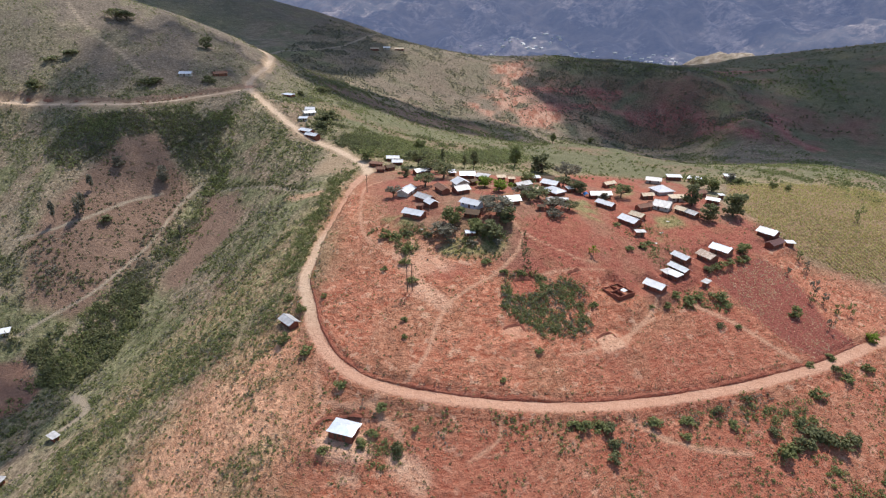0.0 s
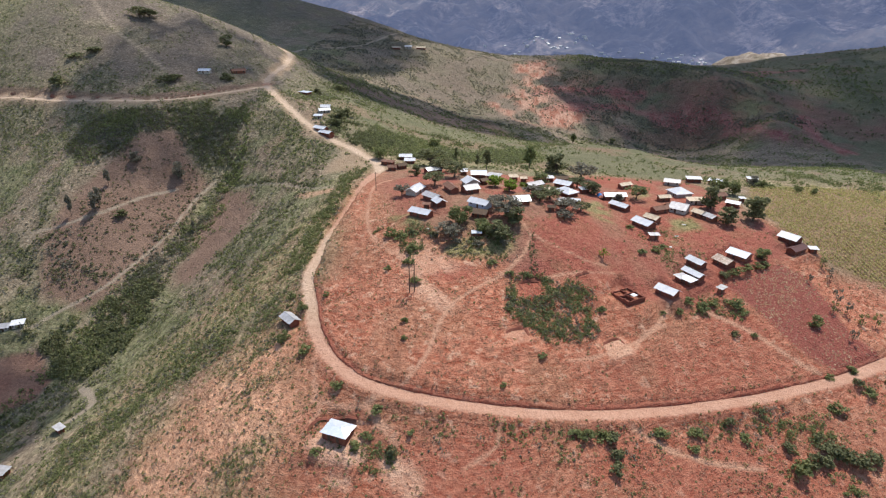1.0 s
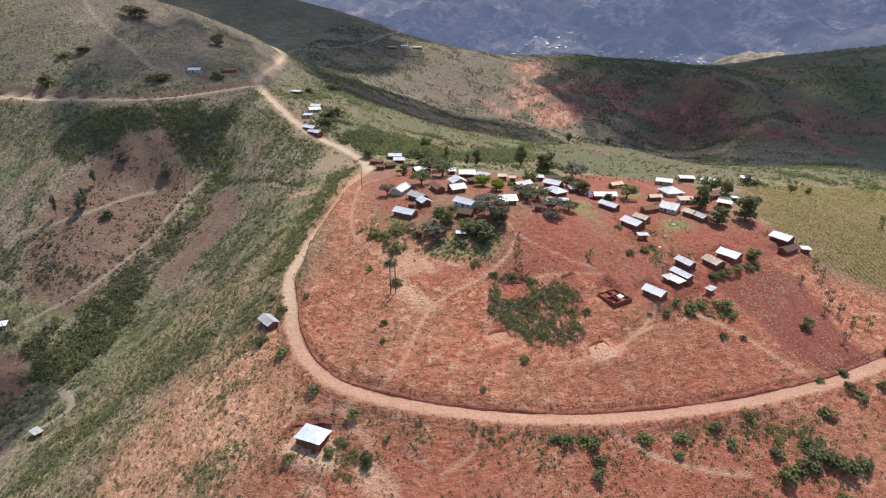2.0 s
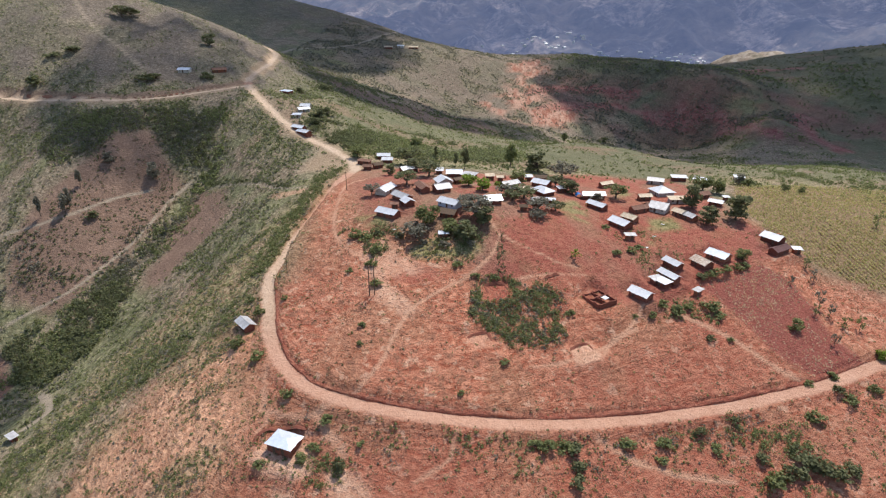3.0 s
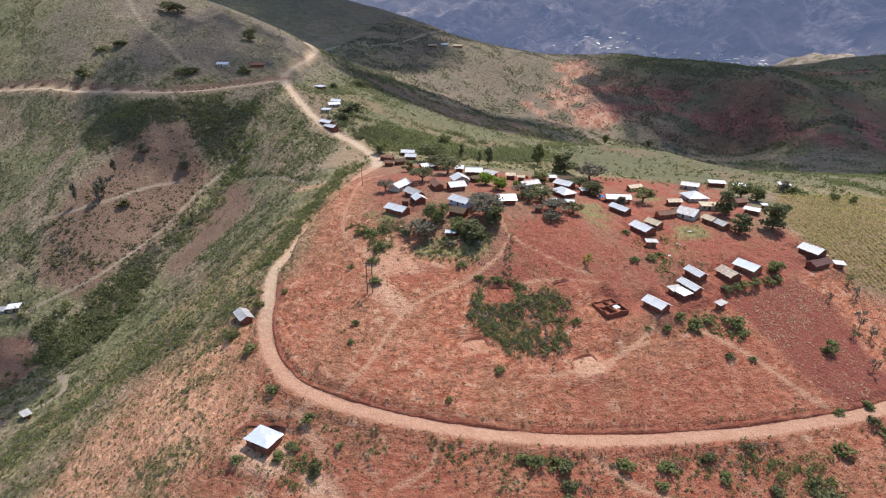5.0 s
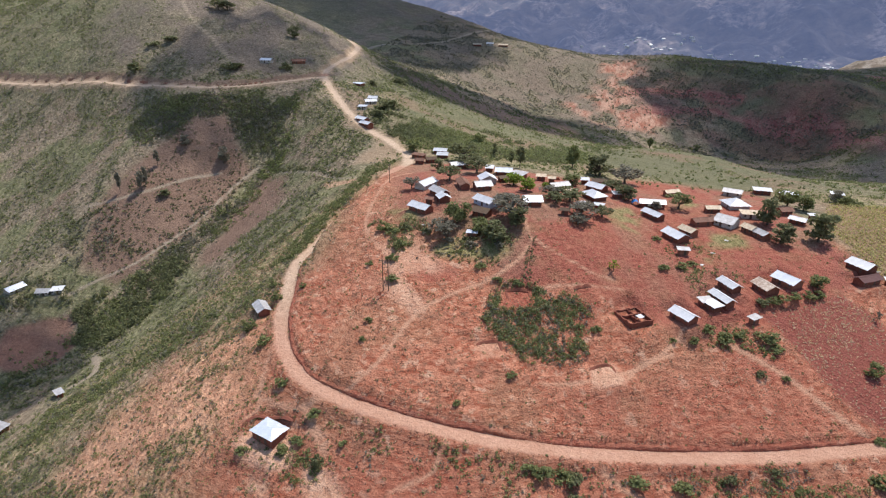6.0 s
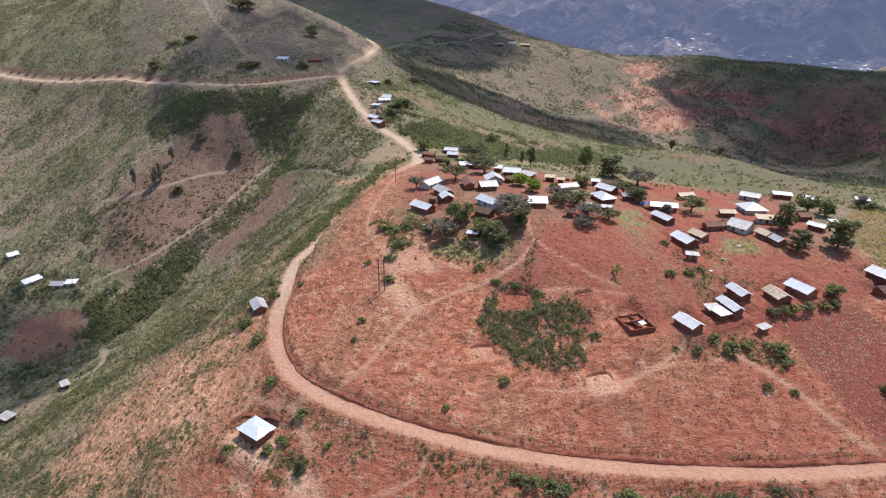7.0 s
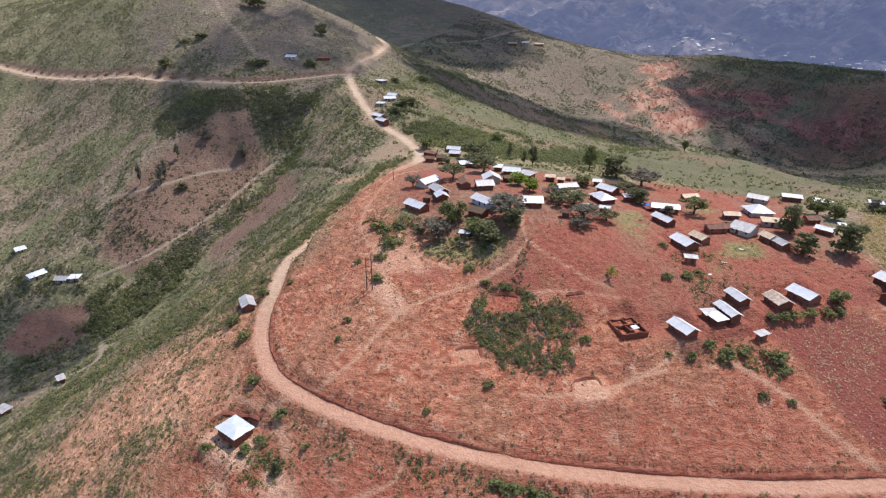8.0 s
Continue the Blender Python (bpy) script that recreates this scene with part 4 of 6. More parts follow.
# ---- the cut bank on the road's upper side ----
def road_bank(course, level, half, cut, side, start, stop, name, label, rusty=0.0):
    """An earth face along the road, upright and ragged, that runs out into the slope above."""
    fine = curve_through(course, 0.45)
    slope_of = np.gradient(fine, axis=0)
    slope_of /= np.linalg.norm(slope_of, axis=1, keepdims=True)
    out = np.stack([-slope_of[:, 1], slope_of[:, 0]], -1) * side
    _, _, at = near_line(fine[:, 0], fine[:, 1], course)
    base = np.interp(at, np.arange(len(level)), level) - 0.25
    face = np.interp(at, np.arange(len(level)), cut) * (0.75 + 0.45 * rough_noise(fine[:, 0], fine[:, 1], 9, 33, 2))
    ends = smooth(0, 12, at - start) * (1 - smooth(-12, 0, at - stop))
    edge = half + 0.25 * rough_noise(fine[:, 0], fine[:, 1], 5, 15, 2)
    rings = []
    for k, (away, part_up) in enumerate(((0.0, -0.4), (0.12, 0.25), (0.2, 0.55), (0.42, 0.85), (0.6, 1.0), (1.1, 1.0), (3.4, 0.0))):
        wob = 0.12 * rough_noise(fine[:, 0] + 7 * k, fine[:, 1], 1.3, 34 + k, 2)
        p = fine + out * (edge + away + wob)[:, None]
        g = ground(p[:, 0], p[:, 1])
        if k == 6:
            z = g - 0.35
        elif k == 5:
            z = np.maximum(g + 0.05, base + face + 0.12) * ends + (g - 0.3) * (1 - ends)
        else:
            z = (base + face * part_up) * ends + (g - 0.3) * (1 - ends)
        rings.append(np.c_[p, z])
    v = np.stack(rings, 1)
    n, m = v.shape[:2]
    idx = np.arange(n * m).reshape(n, m)
    q = np.stack([idx[:-1, :-1], idx[1:, :-1], idx[1:, 1:], idx[:-1, 1:]], -1).reshape(-1, 4)
    me = bpy.data.meshes.new(name)
    me.from_pydata(v.reshape(-1, 3).tolist(), [], q.tolist())
    flat = v.reshape(-1, 3)
    for key, value in land_cover(flat[:, 0], flat[:, 1]).items():
        a = me.attributes.new(key, "FLOAT", "POINT")
        a.data.foreach_set("value", (value * 0 if key in ("road", "path", "beige") else np.maximum(value, rusty) if key == "red" else value).astype(np.float32))
    me.polygons.foreach_set("use_smooth", np.ones(len(q), bool))
    me.materials.append(soil)
    tagged(new(name, me), label, "bank", kind="structure")


course, level, half, cut = roads[0]
road_bank(course, level, half, cut, 1, 4, len(course) - 14, "road_bank", "ragged red earth bank cut along the road", 0.7)
course, level, half, cut = roads[2]
road_bank(course, level, half, cut, -1, 4, 22, "west_road_bank", "dark red earth bank cut along the hill road", 0.5)

# ---- cumulus clouds, whose shadows lie on the hills ----
def cloud_material(clear=0.3):
    """Thin cumulus: most of the sunlight is held back, some passes."""
    m, n, l, b = material("cloud", 1.0)
    b.inputs["Base Color"].default_value = (0.9, 0.9, 0.9, 1)
    thin, both = n.new("ShaderNodeBsdfTransparent"), n.new("ShaderNodeMixShader")
    a = n.new("ShaderNodeAttribute")
    a.attribute_name = "rim"
    l.new(maths(n, l, "MAXIMUM", ramp(n, l, noise_node(n, l, 0.02, 4), clear, clear + 0.48), ramp(n, l, a.outputs["Fac"], 0.84, 1.03)), both.inputs[0])
    l.new(b.outputs[0], both.inputs[1])
    l.new(thin.outputs[0], both.inputs[2])
    l.new(both.outputs[0], n["Material Output"].inputs["Surface"])
    return m


M_CLOUD, M_WISP, M_DENSE = cloud_material(), cloud_material(0.23), cloud_material(0.4)
CLOUD_BASE = 620.0


def cloud(x, y, rx, ry, turn, seed, vapour=None):
    """A flat-bottomed heap of vapour that shades the ground round (x, y)."""
    up = (CLOUD_BASE - 30) / sun_way.z
    bm = bmesh.new()
    bmesh.ops.create_icosphere(bm, subdivisions=5, radius=1.0)
    rim = [math.hypot(v.co.x, v.co.y) for v in bm.verts]
    for v in bm.verts:
        k = 1 + 0.28 * noise.fractal(Vector((v.co.x, v.co.y, v.co.z)) * 2.2 + Vector((seed * 7.7, 0, 0)), 0.8, 2.0, 4)
        v.co = Vector((v.co.x * rx * k, v.co.y * ry * k, max(v.co.z, -0.15) * 0.35 * min(rx, ry) * k))
    me = bpy.data.meshes.new("cloud")
    bm.to_mesh(me)
    bm.free()
    me.attributes.new("rim", "FLOAT", "POINT").data.foreach_set("value", rim)
    me.materials.append(vapour or M_CLOUD)
    ob = new("cloud", me)
    ob.matrix_basis = pose(x + sun_way.x * up, y + sun_way.y * up, CLOUD_BASE, 0, 0, turn)
    tagged(ob, "white cumulus cloud drifting over the hills", "cloud", "clouds", "structure")


cloud(425, 745, 296, 312, 0, 1, M_DENSE)
cloud(405, 478, 140, 112, 0, 16, M_DENSE)
cloud(-38, 512, 128, 64, 24, 2, M_DENSE)
cloud(-185, 700, 110, 120, -10, 14, M_DENSE)
cloud(-206, 364, 64, 76, 14, 3, M_WISP)
cloud(-330, 868, 230, 280, 0, 4, M_DENSE)
cloud(-60, 1560, 330, 210, 12, 5)
cloud(760, 1750, 420, 240, -8, 6)
cloud(1500, 1400, 420, 330, 0, 7)
cloud(-780, 1700, 300, 300, 0, 8)
cloud(400, 1480, 170, 130, 30, 11)
# the next two, out of view, are added to dim over-bright far land
cloud(170, 1180, 190, 130, 10, 10)
cloud(-420, 1130, 270, 220, 0, 12)
cloud(-186, 182, 52, 40, 10, 15)
cloud(120, 1950, 420, 170, -5, 13, M_WISP)

# ---- mountains that close the view ----
def mountain_material():
    m, n, l, b = material("hazy_mountain_woodland", 1.0)
    pos = n.new("ShaderNodeTexCoord").outputs["Object"]
    fine = noise_node(n, l, 0.04, 6, 0.75, pos)
    f = maths(n, l, "ADD", maths(n, l, "MULTIPLY", noise_node(n, l, 0.006, 8, 0.68, pos), 0.55), maths(n, l, "MULTIPLY", fine, 0.45))
    c = mix(n, l, ramp(n, l, f, 0.43, 0.59), (0.028, 0.03, 0.03), (0.1, 0.08, 0.064))
    # bare pale spurs and fields that run down towards the valley
    lie = n.new("ShaderNodeMapping")
    lie.inputs["Scale"].default_value, lie.inputs["Rotation"].default_value = (0.0062, 0.0021, 0.004), (0, 0, radians(32))
    l.new(pos, lie.inputs["Vector"])
    bare = maths(n, l, "ADD", maths(n, l, "MULTIPLY", noise_node(n, l, 1.0, 6, 0.62, lie.outputs[0]), 0.75), maths(n, l, "MULTIPLY", fine, 0.25))
    c = mix(n, l, ramp(n, l, bare, 0.51, 0.6), c, mix(n, l, ramp(n, l, fine, 0.4, 0.62), (0.12, 0.095, 0.08), (0.3, 0.24, 0.2)))
    l.new(c, b.inputs["Base Color"])
    # faint blue glow that stands in for haze in the air
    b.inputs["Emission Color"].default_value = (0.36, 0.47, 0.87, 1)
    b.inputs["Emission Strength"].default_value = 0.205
    return m


def mountain_height(x, y):
    """Ranges that rise from the far valley, cut by ravines."""
    z = plain_height(x, y) + 90 * rough_noise(x + 0.35 * y, 0.45 * y, 330, 51, 6) * smooth(1300, 2000, y)
    z = z - 90 * np.abs(rough_noise(x + 0.5 * y, 0.3 * y, 420, 53, 3)) * smooth(1300, 1900, y) - 60 * np.abs(rough_noise(x + 0.2 * y, 0.35 * y, 120, 52, 5))
    return z + 26 * rough_noise(x, y, 70, 54, 4) - 95 * (1 - smooth(1180, 1420, y))


mx, my = spaced([(-3000, 90), (-900, 16), (1300, 16), (3200, 90)]), spaced([(1180, 9), (2400, 16), (4300, 90)])
MX, MY = np.meshgrid(mx, my)
MZ = mountain_height(MX, MY)
index = np.arange(MX.size).reshape(MX.shape)
quads = np.stack([index[:-1, :-1], index[:-1, 1:], index[1:, 1:], index[1:, :-1]], -1).reshape(-1, 4)
mesh = bpy.data.meshes.new("backdrop")
mesh.from_pydata(np.stack([MX, MY, MZ], -1).reshape(-1, 3).tolist(), [], quads.tolist())
mesh.polygons.foreach_set("use_smooth", np.ones(len(quads), bool))
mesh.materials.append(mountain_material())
tagged(new("backdrop", mesh), "mountain range beyond the hills, glowing faint blue for haze", "mountains", kind="structure")

# ---- building blocks ----
def part(name, bm, mat, parent, label=""):
    """Links a bmesh as one mesh under a thing."""
    me = bpy.data.meshes.new(name)
    bm.to_mesh(me)
    bm.free()
    me.materials.append(mat)
    ob = new(name, me)
    ob.parent = parent
    return tagged(ob, label)


def thing(name, x, y, z, turn, label, category, group=""):
    ob = new(name)
    ob.empty_display_size = 0.3
    ob.matrix_basis = pose(x, y, z, 0, 0, turn)
    return tagged(ob, label, category, group)


def box(bm, a, b):
    """A box from corner a to corner b."""
    v = [bm.verts.new((x, y, z)) for x in (a[0], b[0]) for y in (a[1], b[1]) for z in (a[2], b[2])]
    for f in ((0, 1, 3, 2), (4, 6, 7, 5), (0, 4, 5, 1), (2, 3, 7, 6), (0, 2, 6, 4), (1, 5, 7, 3)):
        bm.faces.new([v[i] for i in f])


def slab(bm, corners, thick):
    """A sheet through four corners, with thickness downwards."""
    top = [bm.verts.new(c) for c in corners]
    low = [bm.verts.new((c[0], c[1], c[2] - thick)) for c in corners]
    bm.faces.new(top)
    bm.faces.new(low[::-1])
    for i in range(4):
        j = (i + 1) % 4
        bm.faces.new((top[j], top[i], low[i], low[j]))


def sheets(bm, eave_a, eave_b, ridge_a, ridge_b, rng, width=0.85):
    """A roof slope of lapping sheets from a to b, each a little higher or lower and longer or shorter at the eave."""
    ea, eb, ra, rb = (Vector(v) for v in (eave_a, eave_b, ridge_a, ridge_b))
    n = max(2, round((eb - ea).length / width))
    columns = []
    for i in range(n):
        lift = Vector((0, 0, 0.014 * (i % 2) + rng.uniform(0, 0.016)))
        hang = rng.uniform(-0.03, 0.03)
        for u in (i / n, (i + 1) / n):
            a, d = ea.lerp(eb, u), ra.lerp(rb, u)
            a = a + (a - d) * hang
            columns.append([bm.verts.new(p) for p in (a + lift, d + lift, d + lift - Vector((0, 0, 0.035)), a + lift - Vector((0, 0, 0.035)))])
    for p, q in zip(columns, columns[1:]):
        for k in range(4):
            m = (k + 1) % 4
            bm.faces.new((p[k], p[m], q[m], q[k]))
    bm.faces.new(columns[0][::-1])
    bm.faces.new(columns[-1])


ROOF_WORDS = {"white": "bright white iron-sheet roof", "alum": "shiny new iron-sheet roof", "blue": "bluish-grey iron-sheet roof", "grey": "dull grey iron-sheet roof",
              "rust": "rusted brown iron-sheet roof", "cream": "rust-streaked pale iron-sheet roof", "patched": "patched rusty iron-sheet roof",
              "brown": "dark brown sheet roof", "thatch": "low brown thatched roof"}
WALL_WORDS = {"mud": "red mud-brick", "brick": "burnt-brick", "plaster": "pale plastered", "bluewall": "pale blue plastered"}
house_count = [0]


def house(x, y, turn, length, width, roof, wall, form="gable", tall=1.9, rise=None):
    """A village house: walls, roof slopes laid with sheets, ridge, door and shuttered windows."""
    house_count[0] += 1
    rng = random.Random(house_count[0] * 7)
    z = ground_at(x, y)
    small = length * width < 13
    name = "shed" if small else "house"
    home = thing(name, x, y, z, turn, f"{'small ' if small else ''}{WALL_WORDS[wall]} {name} with a {ROOF_WORDS[roof]}", name, "village houses")
    a, b = length / 2 - 0.35, width / 2 - 0.35
    tall = 1.9 if small else tall
    rise = rise or (width * 0.24 if form != "shed" else width * 0.1)
    skin = 0.2
    bm = bmesh.new()
    ridge_top = tall + rise * 0.9 if form == "gable" else tall
    back = tall + rise * 0.8 if form == "shed" else tall
    middle = (tall + back) / 2 if form == "shed" else ridge_top
    rings = []
    for inset in (0.0, skin):
        p, q = a - inset, b - inset
        for high in ((None, 0) if inset == 0 else (0, None)):
            spots = ((-p, -q, tall), (p, -q, tall), (p, 0, middle), (p, q, back), (-p, q, back), (-p, 0, middle))
            rings.append([bm.verts.new((sx, sy, -1.0 if high is None else top)) for sx, sy, top in spots])
    for lower, upper in zip(rings, rings[1:] + rings[:1]):
        for k in range(6):
            m = (k + 1) % 6
            bm.faces.new((lower[k], lower[m], upper[m], upper[k]))
    bmesh.ops.recalc_face_normals(bm, faces=bm.faces)
    part("wall", bm, WALL[wall], home)
    ex, ey, drop = length / 2 + 0.25, width / 2 + 0.28, tall - 0.14
    t = 0.06
    if form == "shed":
        drop = tall + 0.06
        bm = bmesh.new()
        sheets(bm, (-ex, -ey, drop + t), (ex, -ey, drop + t), (-ex, ey, drop + rise + t), (ex, ey, drop + rise + t), rng)
        part("roof_slope", bm, ROOF[roof], home)
    elif form == "gable":
        for s in (-1, 1):
            bm = bmesh.new()
            sheets(bm, (-ex, s * ey, drop + t), (ex, s * ey, drop + t), (-ex, 0, tall + rise + t), (ex, 0, tall + rise + t), rng)
            bmesh.ops.recalc_face_normals(bm, faces=bm.faces)
            part("roof_slope", bm, ROOF[roof], home)
        if roof != "thatch":
            bm = bmesh.new()
            for s in (-1, 1):
                slab(bm, [(-ex, 0, tall + rise + t + 0.06), (ex, 0, tall + rise + t + 0.06), (ex, s * 0.22, tall + rise + t - 0.01), (-ex, s * 0.22, tall + rise + t - 0.01)], 0.02)
            bmesh.ops.remove_doubles(bm, verts=bm.verts, dist=0.001)
            bmesh.ops.recalc_face_normals(bm, faces=bm.faces)
            part("ridge_cap", bm, ROOF[roof], home)
    else:
        r = max(0.3, length / 2 - width / 2 + 0.3)
        top = tall + rise + t
        for s in (-1, 1):
            for e_a, e_b, r_a, r_b in (((-ex, s * ey, drop), (ex, s * ey, drop), (-r, 0, top), (r, 0, top)), ((s * ex, -ey, drop), (s * ex, ey, drop), (s * r, -0.02, top), (s * r, 0.02, top))):
                bm = bmesh.new()
                sheets(bm, e_a, e_b, r_a, r_b, rng)
                bmesh.ops.recalc_face_normals(bm, faces=bm.faces)
                part("roof_slope", bm, ROOF[roof], home)
    # openings on the two long sides
    dx = rng.uniform(-0.25, 0.25) * length
    for s in (-1, 1):
        if small and s > 0:
            continue
        bm = bmesh.new()
        box(bm, (dx - 0.42, s * b - 0.03, 0.0), (dx + 0.42, s * b + 0.03, min(1.9, tall - 0.15)))
        part("door", bm, M_DOOR, home)
        if small:
            continue
        for wx in (-0.32 * length, 0.32 * length):
            if abs(wx - dx) < 0.9:
                continue
            bm = bmesh.new()
            box(bm, (wx - 0.35, s * b - 0.03, 0.95), (wx + 0.35, s * b + 0.04, 1.65))
            shutter = part("window", bm, M_SHUTTER, home)
            bm = bmesh.new()
            box(bm, (wx - 0.45, s * b - 0.02, 0.87), (wx + 0.45, s * b + 0.08, 0.95))
            part("sill", bm, M_WOOD, shutter)
    return home


# ---- plants ----
def leaf_mesh(name, centres, sizes, per, leaf, mat, rng, flat=0.7):
    """Many small leaf clumps round the given centres, as one mesh of loose quads."""
    n = len(centres) * per
    c = np.repeat(centres, per, 0)
    s = np.repeat(sizes, per)[:, None]
    d = rng.normal(size=(n, 3))
    d /= np.linalg.norm(d, axis=1, keepdims=True)
    p = c + d * s * (rng.uniform(0.35, 1, (n, 1)) ** 0.6) * [1, 1, flat]
    u = rng.normal(size=(n, 3))
    u /= np.linalg.norm(u, axis=1, keepdims=True)
    w = np.cross(u, 0.6 * d + [0, 0, 0.8] + 0.5 * rng.normal(size=(n, 3)))
    w /= np.linalg.norm(w, axis=1, keepdims=True) + 1e-9
    size = leaf * rng.uniform(0.6, 1.4, (n, 1))
    quad = np.stack([p - u * size, p + w * size * 0.7, p + u * size, p - w * size * 0.7], 1).reshape(-1, 3)
    return quad_mesh(name, quad, mat)


def quad_mesh(name, quad, mat):
    me = bpy.data.meshes.new(name)
    count = len(quad) // 4
    me.vertices.add(len(quad))
    me.vertices.foreach_set("co", quad.astype(np.float32).ravel())
    me.loops.add(len(quad))
    me.loops.foreach_set("vertex_index", np.arange(len(quad), dtype=np.int32))
    me.polygons.add(count)
    me.polygons.foreach_set("loop_start", (np.arange(count) * 4).astype(np.int32))
    me.update()
    me.materials.append(mat)
    return me


def limb(bm, a, b, ra, rb, sides=6):
    """A tapered limb from a to b."""
    a, b = Vector(a), Vector(b)
    turn = (b - a).to_track_quat("Z", "Y").to_matrix()
    rings = []
    for p, r in ((a, ra), (b, rb)):
        rings.append([bm.verts.new(p + turn @ Vector((r * math.cos(k * math.tau / sides), r * math.sin(k * math.tau / sides), 0))) for k in range(sides)])
    for k in range(sides):
        j = (k + 1) % sides
        bm.faces.new((rings[0][k], rings[0][j], rings[1][j], rings[1][k]))


PLANT_WORDS = {"round": "leafy tree with a full {} crown", "acacia": "flat-topped acacia with a sparse {} crown", "tall": "tall slender tree with {} foliage",
               "bush": "low {} bush on the red slope", "sapling": "thin young tree with a small {} crown"}
TONE_WORDS = {"dark": "dark green", "mid": "green", "bright": "fresh bright green", "grey": "grey-green"}
models = {}


def plant_model(kind, tone, k):
    """A plant one metre wide and one metre high, built once and copied."""
    rng = np.random.default_rng(100 + 13 * k + len(kind) * 7 + len(tone))
    n, per, leaf = {"round": (26, 34, 0.05), "acacia": (30, 26, 0.042), "tall": (24, 30, 0.055), "bush": (14, 26, 0.07), "sapling": (9, 18, 0.06)}[kind]
    turn, out = rng.uniform(0, math.tau, n), np.sqrt(rng.uniform(0.02, 1, n))
    if kind == "acacia":
        z, s = rng.uniform(0.55, 0.9, n) - 0.2 * out**2, rng.uniform(0.09, 0.15, n)
        r = 0.43 * out
    elif kind == "tall":
        z, s = rng.uniform(0.3, 0.95, n), rng.uniform(0.1, 0.19, n)
        r = 0.32 * out * np.sin(np.clip((z - 0.12) / 0.9, 0.05, 1) * math.pi)
    elif kind == "bush":
        z, s = rng.uniform(0.12, 0.75, n) * (1.1 - 0.6 * out), rng.uniform(0.14, 0.22, n)
        r = 0.37 * out
    else:
        z, s = 0.55 + rng.uniform(-0.36, 0.32, n), rng.uniform(0.12, 0.19, n)
        r = 0.36 * out * np.sqrt(np.clip(1 - ((z - 0.52) / 0.45) ** 2, 0.05, 1))
    centres = np.stack([r * np.cos(turn), r * np.sin(turn), z], -1)
    name = {"bush": "bush", "acacia": "acacia_tree"}.get(kind, "tree")
    base = thing(name, 0, 0, 0, 0, PLANT_WORDS[kind].format(TONE_WORDS[tone]), "bush" if kind == "bush" else "tree", "bushes" if kind == "bush" else "trees")
    bm = bmesh.new()
    thick = {"bush": 0.03, "tall": 0.035, "sapling": 0.03}.get(kind, 0.045)
    fork = {"bush": 0.1, "tall": 0.85, "sapling": 0.5}.get(kind, 0.25)
    lean = (rng.uniform(-0.04, 0.04), rng.uniform(-0.04, 0.04), fork)
    limb(bm, (0, 0, -0.12), lean, thick, thick * 0.6)
    for c in centres[::2]:
        foot = Vector(lean) * (min(0.9, c[2] - 0.1) / fork if kind == "tall" else 1.0)
        limb(bm, foot, c, thick * 0.45, thick * 0.12, 4)
    part("trunk", bm, M_BARK, base)
    crown = new("crown", leaf_mesh("crown", centres, s, per, leaf, LEAF[tone], rng))
    crown.parent = base
    return base


def plant(kind, tone, places):
    """Plants of one kind at (x, y, width, height)."""
    for i, (x, y, wide, high) in enumerate(places):
        k = i % 3
        high = high * 0.78 if kind == "round" else high
        m = pose(x, y, ground_at(x, y) - 0.05, 0, 0, 47 * i % 360) @ Matrix.Diagonal((wide, wide * (0.85 + 0.1 * (i % 4)), max(high, 0.5 * wide), 1))
        if (kind, tone, k) not in models:
            models[kind, tone, k] = plant_model(kind, tone, k)
            models[kind, tone, k].matrix_basis = m
        else:
            ob = models[kind, tone, k]
            keep, ob.matrix_basis = ob.matrix_basis.copy(), Matrix.Identity(4)
            copy_thing(ob, m)
            ob.matrix_basis = keep


def scatter(name, box_, count, keep, size, leaf, per, mat, seed, label, high=0.7):
    """Wild growth that nobody could count: clumps of small leaves thrown over a stretch of land where keep() is high."""
    rng = np.random.default_rng(seed)
    x, y = rng.uniform(box_[0], box_[1], count), rng.uniform(box_[2], box_[3], count)
    ok = rng.uniform(0, 1, count) < keep(x, y)
    x, y = x[ok], y[ok]
    s = size[0] + (size[1] - size[0]) * rng.uniform(0, 1, len(x)) ** 2
    z = ground(x, y) + s * high * 0.45
    me = leaf_mesh(name, np.stack([x, y, z], -1), s, per, leaf, mat, rng, high)
    return tagged(new(name, me), label, "vegetation", kind="stuff")

# ---- houses on their plots ----
for told in PLOTS:
    house(*told)

# ---- trees and bushes ----
plant("round", "mid", [(-44, 297.6, 10.1, 10.1), (1.8, 194.4, 10.3, 11.3), (10.3, 190.6, 8.1, 7.3), (37.9, 255.3, 8.6, 7.7), (126.8, 272.3, 10.4, 10.4), (131.3, 266.6, 9.5, 9.5),
      (115.6, 200.6, 6.1, 6.1), (168, 277.8, 4.9, 5.4), (175.5, 276.8, 4.2, 4.6), (146.6, 570, 7.3, 7.3), (90.2, 509.4, 6.5, 6.5), (-17.4, 346.7, 9, 8.1)])
plant("acacia", "dark", [(-15.6, 286.7, 16.8, 10.4), (-10.1, 233.1, 11.6, 7.2), (-2.3, 250.6, 12.4, 7.7), (37.8, 222.8, 12.1, 6), (49.5, 214.6, 8.4, 4.7), (-250.4, 451.6, 19, 9.4),
      (-245.7, 455.5, 14.6, 7.2)])
